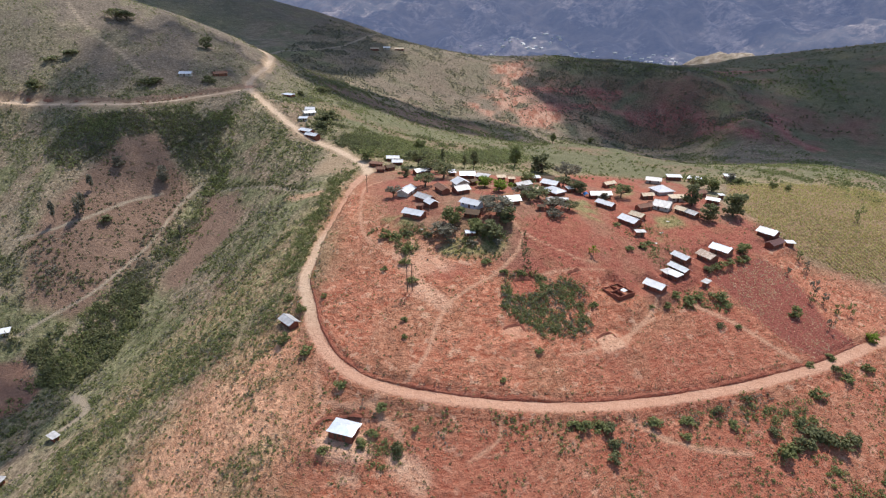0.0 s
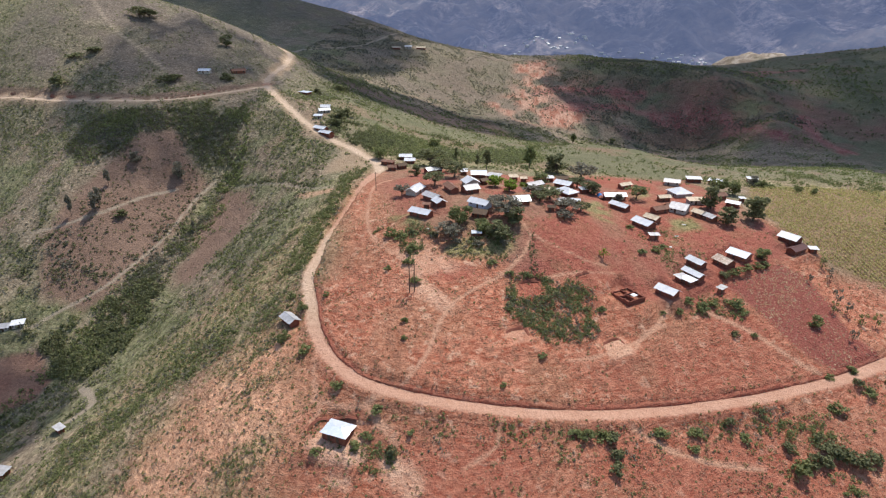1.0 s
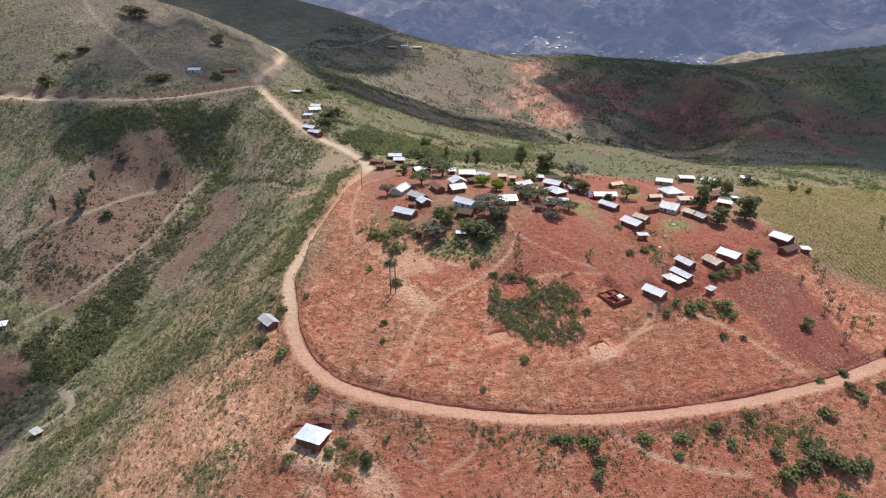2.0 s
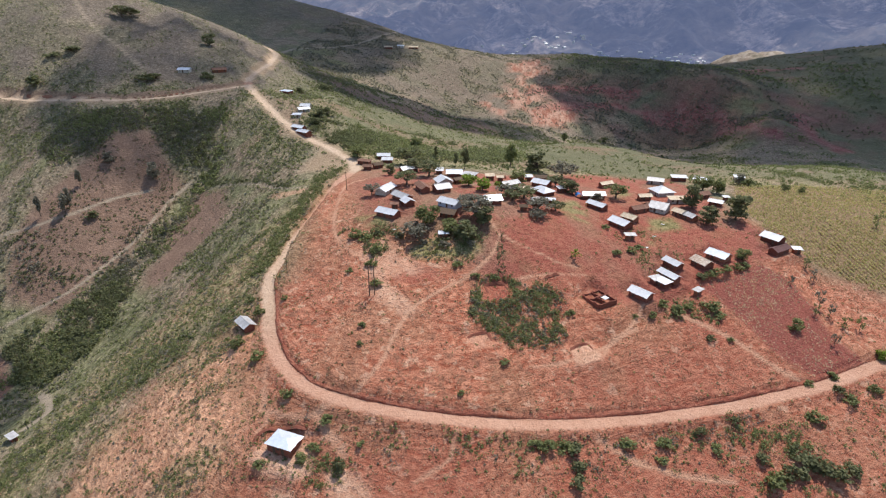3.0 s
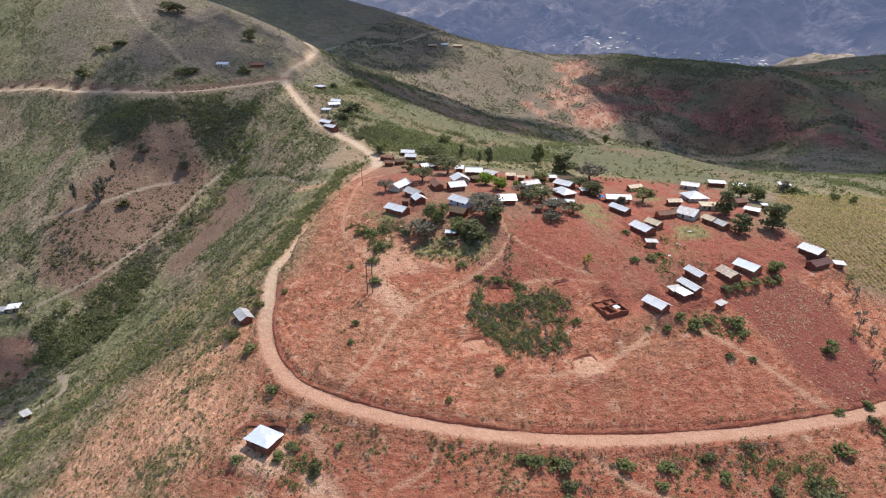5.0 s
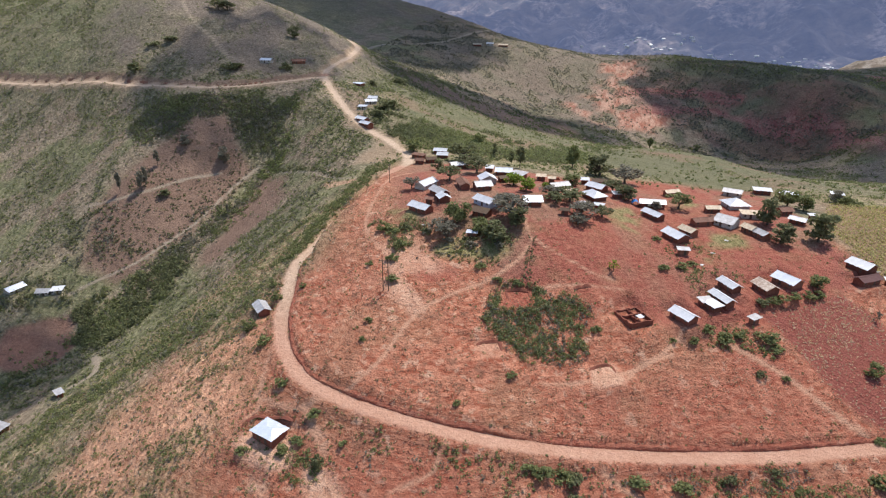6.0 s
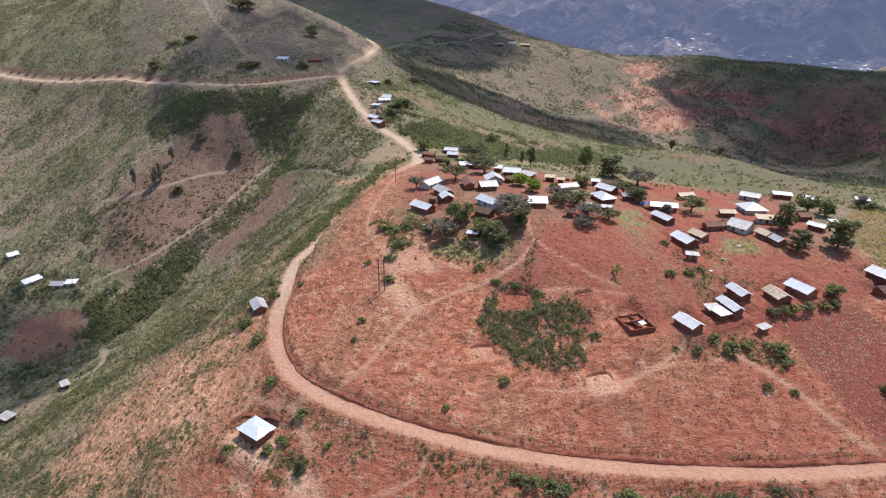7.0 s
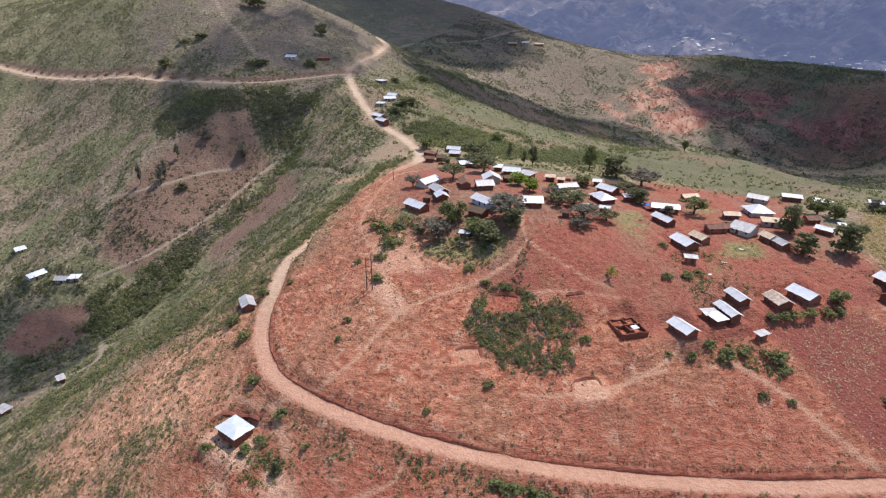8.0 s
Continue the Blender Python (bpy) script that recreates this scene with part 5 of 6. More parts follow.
plant("round", "dark", [(-21, 256.6, 6.7, 6.7), (21.4, 193.6, 9.7, 8.7), (15.2, 186.3, 11.2, 8.9), (50.4, 290.6, 15, 13.5), (60.5, 243.7, 8.2, 7.4), (110.1, 239.1, 12.3, 14.7),
      (110.5, 223.2, 9.8, 9.8), (124.4, 229.6, 13, 14.3), (-182.9, 443.7, 12.2, 12.2), (-176.2, 267.1, 7.5, 4.5), (-76, 343.7, 11, 6.5), (-75.7, 333.8, 9.1, 5.5),
      (-72.9, 354, 10.6, 6), (-103.9, 402.3, 8, 5)])
plant("acacia", "grey", [(-23, 223.5, 8.3, 5.1), (15.4, 206.6, 8.6, 5.4), (18.7, 198.3, 13.5, 8.4), (-1.4, 188.3, 10.6, 5.9), (61.6, 280.2, 16.6, 9.3), (31, 221.9, 9.2, 5.1),
      (42.3, 210.3, 11.5, 5.7), (41.1, 203.2, 7.4, 3.7)])
plant("tall", "dark", [(13.2, 281.2, 6.2, 10.5), (8.6, 285.7, 3.4, 7.6), (-3.1, 309.8, 3.4, 7.5)])
plant("sapling", "bright", [(53, 185.9, 4.6, 4.4)])
plant("round", "bright", [(15.7, 232.4, 8.7, 7), (21.5, 225.3, 7.9, 7.1), (28.6, 237.7, 5.2, 3.7), (149.4, 168.4, 5.1, 4.6)])
plant("bush", "mid", [(-23.3, 190.4, 5.7, 4.2), (-19.6, 188.1, 5.6, 4.2), (-14.1, 180.2, 5, 3.7), (153.9, 286.6, 8, 4.8), (159.4, 289.1, 6.8, 4.1), (99.7, 188.9, 4.7, 2.8),
      (103, 190.4, 4.7, 2.8), (106.6, 192.4, 4.7, 2.8), (111.5, 195, 5.2, 3.1), (114.9, 196.8, 4.4, 2.6), (80.1, 173.2, 4.4, 3), (84.3, 171.8, 5.5, 3.3),
      (88.9, 173.8, 4.8, 2.9), (95.9, 175.7, 7.2, 3.8), (98.1, 172.4, 4.4, 2.6), (75.5, 168.7, 3.5, 2.4), (69.7, 167.2, 2.7, 1.8), (98.8, 163.7, 2.7, 1.8)])
plant("bush", "mid", [(122.9, 172.9, 6, 5), (66.2, 232.3, 4.1, 2.4), (48.6, 162.7, 3.4, 2.6), (-13.5, 148, 2.5, 2.2), (-12.7, 141.9, 2.4, 1.8), (-14.9, 174.3, 4.4, 2.7),
      (-11.5, 165.1, 4.6, 2.4), (-22.1, 172.5, 3.2, 1.9), (-19.9, 115.2, 3.9, 2.4), (-22.7, 112.5, 3.9, 2.3), (-32.1, 110.9, 3.3, 2.2), (-17.7, 121.4, 4, 2.4),
      (-8.1, 115.8, 3, 1.8), (-30, 128.2, 4.2, 2.9), (-51.4, 148.7, 4.8, 4), (-42.6, 141.7, 4.2, 3.2), (-54.7, 168.7, 4.5, 3.7), (-48.2, 159.4, 3.9, 3.8)])
plant("bush", "mid", [(-41.5, 164.6, 2.8, 2.1), (42.5, 123, 5.3, 3.6), (38.1, 122.1, 5, 3.4), (34.6, 121.9, 4, 2.4), (59.8, 127.8, 5.8, 3), (69.8, 129.6, 4.9, 2.6),
      (115.4, 141.9, 5.8, 3.5), (128.4, 149.1, 5.3, 3.2), (138.2, 153.6, 4.7, 3.2), (127.4, 157.2, 4.1, 2.8), (118.9, 153.4, 3.6, 2.2), (84, 130.2, 3.9, 2.3),
      (97.1, 122.4, 7.8, 5.8), (68.2, 125.5, 3.8, 2), (27.6, 141.8, 3.1, 1.6), (15.8, 130.3, 2.3, 1.5), (67.6, 209.2, 4.2, 2.2), (68.9, 194, 4.3, 2)])
plant("bush", "mid", [(74.5, 197.2, 4.8, 2.2), (78.1, 199.8, 4, 1.8), (13.5, 174.6, 4, 2.1), (19, 170.7, 3.5, 1.9), (25.3, 171.6, 3.9, 2.1)])
plant("bush", "dark", [(-8.6, 188.5, 3.8, 2.9), (-14.8, 190, 3.9, 2.9), (96.7, 187.8, 4.7, 2.8), (92.4, 163, 3.2, 2.4), (-12.8, 111.1, 4.1, 4.6), (45.4, 123, 5.3, 4),
      (46, 119.6, 4.3, 3.2), (45.1, 115.5, 4.5, 3.4), (80.6, 133.9, 4.3, 3.2), (90.8, 137.9, 3.4, 2.5), (105.1, 132.2, 3.6, 2.7), (106.4, 128.2, 6.4, 4.8),
      (110.3, 127.3, 7.3, 5.5), (102.4, 125.2, 7, 5.2), (113.2, 125.7, 7, 5.2), (117.7, 127.7, 5.4, 4.1), (126.2, 151.3, 4, 3), (95.1, 128.6, 4.2, 3.1)])
plant("bush", "dark", [(-196, 372.4, 14.5, 5.4), (-162, 387.9, 10, 7.5), (-192.2, 376.1, 10.5, 4.7), (-264.9, 388, 10.8, 4.9), (-265.3, 364.9, 14.4, 7.6), (-254.9, 394.4, 12.7, 5.7),
      (-97, 443.1, 12.3, 7.4), (-42.2, 323.5, 7.1, 4.2)])
plant("tall", "mid", [(37.3, 304.5, 10, 12), (101.2, 533.2, 7.5, 11.3)])
plant("acacia", "mid", [(79.4, 245.4, 11.4, 7.1)])
plant("round", "grey", [(69.8, 239.3, 5.6, 4.5), (150.9, 288.9, 7.3, 7.3), (-160.7, 301.6, 9.8, 13.8), (-181.6, 298.3, 7.2, 8.7)])
plant("sapling", "grey", [(136.7, 185.1, 4.6, 7.4), (133.8, 169, 3.5, 5.6), (142.4, 200.4, 3.6, 5.7), (138.6, 181.6, 3.3, 5.3), (131, 194, 3, 4.9)])
plant("sapling", "mid", [(142, 177.7, 3.7, 5.1), (141.9, 205.9, 3.7, 5.1), (147.3, 178.4, 3.7, 5.9), (133.3, 181, 2.9, 4.6), (193.4, 247.4, 5.9, 8.2)])
plant("tall", "grey", [(-198.3, 261.4, 4.4, 11.3), (-187.5, 264.8, 6.3, 11.3), (-186.9, 267.7, 5.1, 11.1), (-188.8, 281.5, 3.9, 9.4), (-139.6, 269, 2.6, 6.4)])
plant("acacia", "dark", [(-9, 266, 14.5, 7.5), (54.5, 254.6, 11, 6), (58.5, 247.6, 9, 5.2), (33, 216.5, 8, 4.6)])
plant("bush", "grey", [(0.8, 185.2, 4.2, 2.4), (8.6, 183.5, 4.6, 2.6), (17.3, 183.2, 4.4, 2.6), (-7.2, 188.1, 3.6, 2.2)])

# ---- wild growth ----
def clear_of(x, y):
    c = land_cover(x, y)
    return c, (1 - c["road"]) * (1 - c["path"]) * (1 - 0.85 * c["beige"]) * (1 - 0.85 * c["mound"])


def spur_shrubs(x, y):
    c, free = clear_of(x, y)
    d, side, _ = near_line(x, y, roads[0][0])
    flank = c["straw"] * (0.1 + 0.5 * c["scrub"])
    below = smooth(1, 6, np.where(side < 0, d, -d))
    clump = smooth(0.05, 0.5, rough_noise(x, y, 16, 41, 3))
    return free * (1 - c["plough"]) * (flank + 0.06 + 0.2 * clump + below * (0.08 + 0.72 * clump)) * (1 - 0.6 * c["yard"]) * (1 - c["maize"])


def flank_growth(x, y):
    c, free = clear_of(x, y)
    clump = smooth(-0.1, 0.35, rough_noise(x, y, 6, 42, 3)) * (0.12 + 0.88 * c["scrub"])
    return free * (1 - 0.75 * c["spur"]) * (1 - 0.9 * c["bare"]) * (0.05 + 0.95 * clump) * (0.35 + 0.65 * c["lush"])


def flank_shrubs(x, y):
    c, free = clear_of(x, y)
    clump = smooth(-0.2, 0.45, rough_noise(x, y, 7, 59, 3))
    return free * c["straw"] * (1 - 0.7 * c["red"]) * (0.05 + 0.75 * c["scrub"] * clump + 0.15 * clump)


def valley_trees(x, y):
    c, free = clear_of(x, y)
    d, _, _ = near_line(x, y, curve_through([(-190, 152), (-176, 156), (-160, 205), (-154, 228), (-144, 252), (-134, 282)], 6))
    e, _, _ = near_line(x, y, curve_through([(-205, 318), (-198, 335), (-165, 342), (-140, 342), (-134, 322), (-142, 355), (-165, 352)], 6))
    return free * np.maximum(1 - smooth(6, 13, d), 0.8 - 0.8 * smooth(5, 13, e)) * smooth(-0.4, 0.2, rough_noise(x, y, 12, 43, 2))


def hill_growth(x, y):
    c, free = clear_of(x, y)
    clump = c["scrub"]
    grassy = c["tan_haze"]
    return free * (1 - 0.92 * c["bare"]) * (1 - c["spur"]) * (1 - c["maize"]) * (1 - 0.85 * grassy) * (0.22 + 0.78 * clump)


def far_growth(x, y):
    c, free = clear_of(x, y)
    return free * (1 - 0.6 * c["slide"]) * (1 - 0.3 * c["tan_haze"]) * (0.12 + 0.88 * c["scrub"])


def tufts(x, y):
    c, free = clear_of(x, y)
    return free * (1 - c["plough"]) * (1 - 0.8 * c["yard"]) * (1 - 0.7 * c["pale"]) * smooth(-0.6, 0.3, rough_noise(x, y, 7, 46, 3))


def withered(x, y):
    return land_cover(x, y)["plough"] * (0.25 + 0.75 * smooth(-0.3, 0.5, rough_noise(x, y, 9, 47, 2)))


def village_thicket(x, y):
    return inside(x, y, [(-30.2, 195), (-24, 201), (-12, 196), (-5, 190), (12, 190), (22, 190), (20, 183), (6, 181), (-7, 179), (-12.7, 176.4), (-24.4, 184.9)], 2.0) * smooth(-0.1, 0.35, rough_noise(x, y, 8, 55, 2))


def hedge_growth(x, y):
    d, _, _ = near_line(x, y, curve_through([(-50, 292), (-55, 270), (-56, 256), (-57, 242), (-58, 214), (-60, 190)], 5))
    return clear_of(x, y)[1] * (1 - smooth(3, 7, d + 3 * rough_noise(x, y, 10, 56, 2)))


def path_hedge(x, y):
    d, side, _ = near_line(x, y, curve_through(FLANK_PATH, 5))
    return (1 - smooth(1.6, 2.8, np.abs(d - 1.8) + 0.8)) * (side > 0)


THICKET = [(17.4, 155.6), (18.4, 164.8), (20.9, 170.6), (28.4, 172), (33.7, 172.6), (41.8, 171.9), (46.8, 168.2), (46.8, 160), (46.2, 154.4), (39.5, 149.5), (31.8, 148.2), (26.1, 150.3), (21.4, 153)]
CLEARED = [(21, 161), (30.4, 163.5), (29.6, 171.6), (20.8, 169.6)]


def thicket(x, y):
    return inside(x, y, THICKET, 1.6) * (1 - inside(x, y, CLEARED, 0.5)) * smooth(-0.55, 0.0, rough_noise(x, y, 5, 48, 2))


scatter("shrubs", (-130, 180, 91, 228), 15000, spur_shrubs, (0.2, 0.8), 0.14, 24, LEAF["mid"], 1, "small green shrubs dotted over the red slope")
scatter("dark_shrubs", (-130, 180, 91, 228), 7500, spur_shrubs, (0.25, 0.9), 0.14, 24, LEAF["dark"], 2, "dark green shrubs dotted over the red slope")
scatter("flank_shrubs", (-150, -24, 78, 205), 17000, flank_shrubs, (0.3, 1.25), 0.17, 24, LEAF["mid"], 20, "olive green shrubs on the dry flank below the road")
scatter("grey_flank_shrubs", (-150, -24, 78, 205), 9000, flank_shrubs, (0.3, 1.1), 0.17, 20, LEAF["grey"], 21, "grey-green shrubs on the dry flank below the road")
scatter("dry_tufts", (-95, 180, 91, 205), 16000, tufts, (0.12, 0.42), 0.17, 6, LEAF["brown"], 10, "withered brown grass tufts on the red slope", 0.5)
scatter("straw_tufts", (-120, 180, 91, 230), 26000, tufts, (0.12, 0.42), 0.17, 6, M_DRY, 11, "straw-coloured grass tufts on the slope", 0.5)
scatter("thicket", (14, 52, 145, 176), 1900, thicket, (0.35, 1.15), 0.19, 30, LEAF["mid"], 12, "dense green thicket round the cleared red pad", 0.9)
scatter("dark_thicket", (14, 52, 145, 176), 420, thicket, (0.7, 1.7), 0.22, 40, LEAF["dark"], 13, "dark green thicket round the cleared red pad", 0.9)
scatter("village_thicket", (-30, 27, 176, 201), 520, village_thicket, (0.6, 1.5), 0.22, 36, LEAF["mid"], 17, "green bushes below the village houses", 0.9)
scatter("dark_village_thicket", (-30, 27, 176, 201), 420, village_thicket, (0.6, 1.6), 0.22, 36, LEAF["dark"], 18, "dark bushes below the village houses", 0.9)
scatter("roadside_hedge", (-70, -42, 180, 300), 2200, hedge_growth, (0.6, 1.6), 0.25, 26, LEAF["mid"], 19, "thick green hedge growth below the road", 0.9)
scatter("crop_stubble", (94, 146, 150, 204), 6500, withered, (0.12, 0.35), 0.22, 4, M_HUSK, 14, "pale dry stalks lying on the ploughed plot", 0.4)
scatter("flank_bushes", (-160, -46, 84, 290), 11000, flank_growth, (0.45, 1.9), 0.26, 24, LEAF["mid"], 3, "thick green bushes on the steep flank")
scatter("dark_flank_bushes", (-160, -46, 84, 290), 4500, flank_growth, (0.5, 1.7), 0.26, 24, LEAF["dark"], 23, "dark green bushes on the steep flank")
scatter("grey_flank_scrub", (-160, -46, 84, 290), 5000, flank_growth, (0.4, 1.5), 0.26, 20, LEAF["grey"], 4, "grey-green scrub on the steep flank")
scatter("valley_thicket", (-240, -114, 144, 372), 4200, valley_trees, (1.0, 2.7), 0.4, 24, LEAF["mid"], 5, "dark trees crowded along the valley stream", 0.9)
scatter("hillside_bushes", (-600, -72, 150, 560), 56000, hill_growth, (0.5, 1.8), 0.38, 9, LEAF["mid"], 6, "green bushes scattered over the valley side")
scatter("hillside_scrub", (-600, -72, 150, 560), 34000, hill_growth, (0.4, 1.4), 0.38, 7, LEAF["grey"], 7, "grey-green scrub scattered over the valley side")
scatter("hillside_dark_scrub", (-600, -72, 150, 560), 10000, hill_growth, (0.6, 1.8), 0.4, 12, LEAF["dark"], 15, "dark scrub scattered over the valley side")
scatter("back_slope_bushes", (-108, 312, 282, 576), 20000, far_growth, (0.5, 1.8), 0.45, 9, LEAF["mid"], 8, "green bushes on the slope behind the village")
scatter("far_slope_scrub", (-192, 330, 560, 920), 40000, far_growth, (0.6, 1.9), 0.6, 6, LEAF["grey"], 9, "grey-green scrub on the slope across the valley")
scatter("far_slope_trees", (-192, 620, 520, 960), 5500, far_growth, (0.8, 2.4), 0.65, 9, LEAF["dark"], 16, "dark trees on the slope across the valley", 0.9)



def grove(name, corners, each, size, leaf, per, tone, seed, label, patch=14.0, floor=-0.45):
    """Bushes or trees crowded within a patch of land, each so many square metres."""
    c = np.array(corners, float)
    lo, hi = c.min(0), c.max(0)
    scatter(name, (lo[0], hi[0], lo[1], hi[1]), int(np.prod(hi - lo) / each),
            lambda x, y: inside(x, y, corners, 3) * (1 - inside(x, y, CLEARED, 0.5)) * clear_of(x, y)[1] * smooth(floor, floor + 0.4, rough_noise(x, y, patch, seed, 3)), size, leaf, per, LEAF[tone], seed, label, 0.9)


BELOW_ROAD = [(-224, 328), (-200, 338), (-162, 350), (-136, 345), (-136, 318), (-149, 316), (-161, 319), (-174, 328), (-187, 317), (-192, 301), (-206, 290), (-228, 306)]
STREAM = [(-184, 203), (-176, 214), (-160, 226), (-148, 240), (-141, 236), (-138, 214), (-139, 205), (-146, 192), (-151, 184), (-168, 188)]
GULLY = [(-150, 352), (-138, 318), (-140, 300), (-128, 300), (-126, 320), (-136, 356)]
RIDGE_BACK = [(-82, 338), (-66, 346), (-44, 330), (-46, 308), (-62, 312), (-74, 322)]
BACK_SLOPE = [(-62, 322), (-50, 380), (-10, 398), (30, 392), (60, 350), (40, 312), (-4, 300), (-49, 306)]
BACK_EAST = [(40, 400), (60, 320), (110, 300), (190, 296), (250, 312), (220, 340), (120, 360), (70, 420)]
YARD_GREEN = [(72, 192), (88, 188), (94, 200), (84, 212), (70, 208)]
BROWN_DOTS = [(-205, 256), (-184, 316), (-170, 322), (-146, 304), (-156, 250), (-172, 222), (-194, 228)]
LOW_RIGHT = [(92, 136), (122, 140), (132, 128), (126, 112), (90, 112), (84, 124)]
grove("dark_wood", BELOW_ROAD, 5.0, (0.9, 2.3), 0.42, 16, "dark", 71, "dark scrub wood below the hill road")
grove("grey_wood", BELOW_ROAD, 3.0, (0.9, 2.0), 0.42, 14, "grey", 72, "grey-green scrub wood below the hill road")
grove("green_wood", BELOW_ROAD, 3.6, (0.8, 2.0), 0.42, 14, "mid", 89, "green scrub wood below the hill road")
grove("stream_trees", STREAM, 2.4, (1.2, 3.0), 0.45, 26, "dark", 73, "dark leafy trees crowding the stream bed")
grove("stream_bushes", STREAM, 4.0, (0.9, 2.2), 0.45, 20, "mid", 74, "green bushes crowding the stream bed")
grove("gully_bushes", GULLY, 1.3, (0.7, 1.7), 0.4, 16, "mid", 75, "green bushes along a steep gully")
grove("stream_head_scrub", [(-160, 232), (-151, 258), (-147, 280), (-139, 298), (-131, 292), (-137, 266), (-142, 240), (-150, 226)], 2.0, (0.7, 1.8), 0.36, 18, "grey", 92, "grey-green scrub up the dry stream bed", 8, -0.3)
grove("stream_head_bushes", [(-160, 232), (-151, 258), (-147, 280), (-139, 298), (-131, 292), (-137, 266), (-142, 240), (-150, 226)], 3.0, (0.7, 1.9), 0.36, 20, "dark", 93, "dark bushes up the dry stream bed", 8, -0.3)
grove("ridge_bushes", RIDGE_BACK, 1.2, (0.9, 2.2), 0.4, 20, "dark", 76, "dark bushes behind the ridge houses")
grove("slope_bushes", BACK_SLOPE, 2.2, (0.7, 2.0), 0.4, 16, "mid", 77, "green bushes on the slope behind the village", 22, -0.2)
grove("slope_dark_bushes", BACK_SLOPE, 4.5, (0.8, 2.2), 0.4, 18, "dark", 78, "dark bushes on the slope behind the village", 22, -0.1)
grove("east_bushes", BACK_EAST, 4.0, (0.6, 1.7), 0.42, 14, "mid", 79, "green bushes on the far edge of the hilltop", 18, -0.1)
grove("yard_weeds", YARD_GREEN, 0.8, (0.25, 0.7), 0.18, 14, "mid", 80, "green weeds between the houses", 6, -0.2)
grove("field_bushes", BROWN_DOTS, 5.0, (0.35, 0.9), 0.28, 14, "dark", 81, "small dark bushes dotted over the bare field", 6, -0.3)
grove("low_thicket", LOW_RIGHT, 1.5, (0.6, 1.6), 0.24, 30, "mid", 82, "dense green thicket below the road", 9, -0.15)
grove("low_bushes", LOW_RIGHT, 2.2, (0.5, 1.2), 0.22, 26, "mid", 83, "green bushes in the thicket below the road", 9, -0.2)
FIELD_EDGE = [(-214, 246), (-205, 252), (-190, 254), (-192, 240), (-170, 240), (-160, 256), (-155, 274), (-151, 298), (-146, 296), (-152, 262), (-162, 240), (-176, 224), (-200, 222), (-212, 232)]
STREAM_EDGE = [(-232, 198), (-205, 197), (-198, 208), (-186, 205), (-190, 214), (-212, 214), (-232, 208)]
FAR_CREST = [(110, 810), (150, 850), (260, 830), (330, 720), (420, 760), (480, 700), (420, 600), (330, 650), (260, 700), (190, 740)]
grove("field_edge_scrub", FIELD_EDGE, 3.0, (0.6, 1.6), 0.36, 16, "grey", 90, "grey-green scrub along the edge of the bare field", 9, -0.3)
grove("field_edge_bushes", FIELD_EDGE, 2.8, (0.6, 1.6), 0.36, 16, "dark", 101, "dark bushes along the edge of the bare field", 9, -0.2)
grove("stream_edge_trees", STREAM_EDGE, 4.0, (0.9, 2.4), 0.42, 20, "dark", 102, "dark trees round the valley houses", 10, -0.3)
grove("far_crest_bushes", FAR_CREST, 16.0, (0.8, 2.4), 0.7, 8, "mid", 103, "green bushes on the crest across the valley", 30, -0.2)
YARD_EDGE = [(-8, 183), (2, 190), (14, 189), (23, 185), (20, 178), (4, 175), (-6, 177)]
grove("yard_edge_bushes", YARD_EDGE, 2.2, (0.3, 1.0), 0.2, 22, "mid", 104, "green bushes at the lower edge of the village", 7, -0.15)
grove("yard_edge_scrub", YARD_EDGE, 2.6, (0.3, 0.9), 0.2, 20, "grey", 105, "grey-green scrub at the lower edge of the village", 7, -0.2)
HOUSE_GARDEN = [(-34, 112), (-26, 107), (-14, 108), (-8, 112), (-16, 114), (-24, 111.5), (-31, 113.5)]
ROADSIDE = [(-24, 124), (-10, 120), (10, 119), (34, 122.5), (62, 129), (100, 141), (104, 136), (64, 122), (34, 115), (8, 111), (-12, 113)]
grove("plot_greens", [(79, 174), (87, 179), (91, 175.5), (99, 176), (96, 169.5), (86, 170), (80, 168.5)], 0.8, (0.3, 0.95), 0.19, 24, "mid", 91, "fresh green garden plants between the plots", 5, -0.25)
scatter("path_hedge", (-142, -72, 258, 312), 2600, path_hedge, (0.5, 1.2), 0.3, 20, LEAF["dark"], 22, "dark hedge along the path across the flank", 0.9)
grove("garden_bushes", HOUSE_GARDEN, 0.9, (0.4, 1.1), 0.2, 26, "mid", 85, "olive green bushes below the lone house", 6, -0.35)
grove("roadside_bushes", ROADSIDE, 1.5, (0.35, 1.25), 0.2, 22, "mid", 86, "green shrubs along the lower roadside", 7, -0.05)
grove("roadside_scrub", ROADSIDE, 2.2, (0.3, 1.1), 0.2, 20, "grey", 87, "grey-green scrub along the lower roadside", 7, -0.15)
grove("grey_thicket", THICKET, 1.3, (0.4, 1.1), 0.2, 24, "grey", 88, "grey twiggy scrub among the thicket", 5, -0.3)
grove("boundary_hedge", [(25.5, 190), (27.5, 190), (28.8, 171), (27.2, 171)], 0.35, (0.2, 0.5), 0.16, 18, "dark", 84, "low dark hedge along a plot boundary", 4, -0.8)

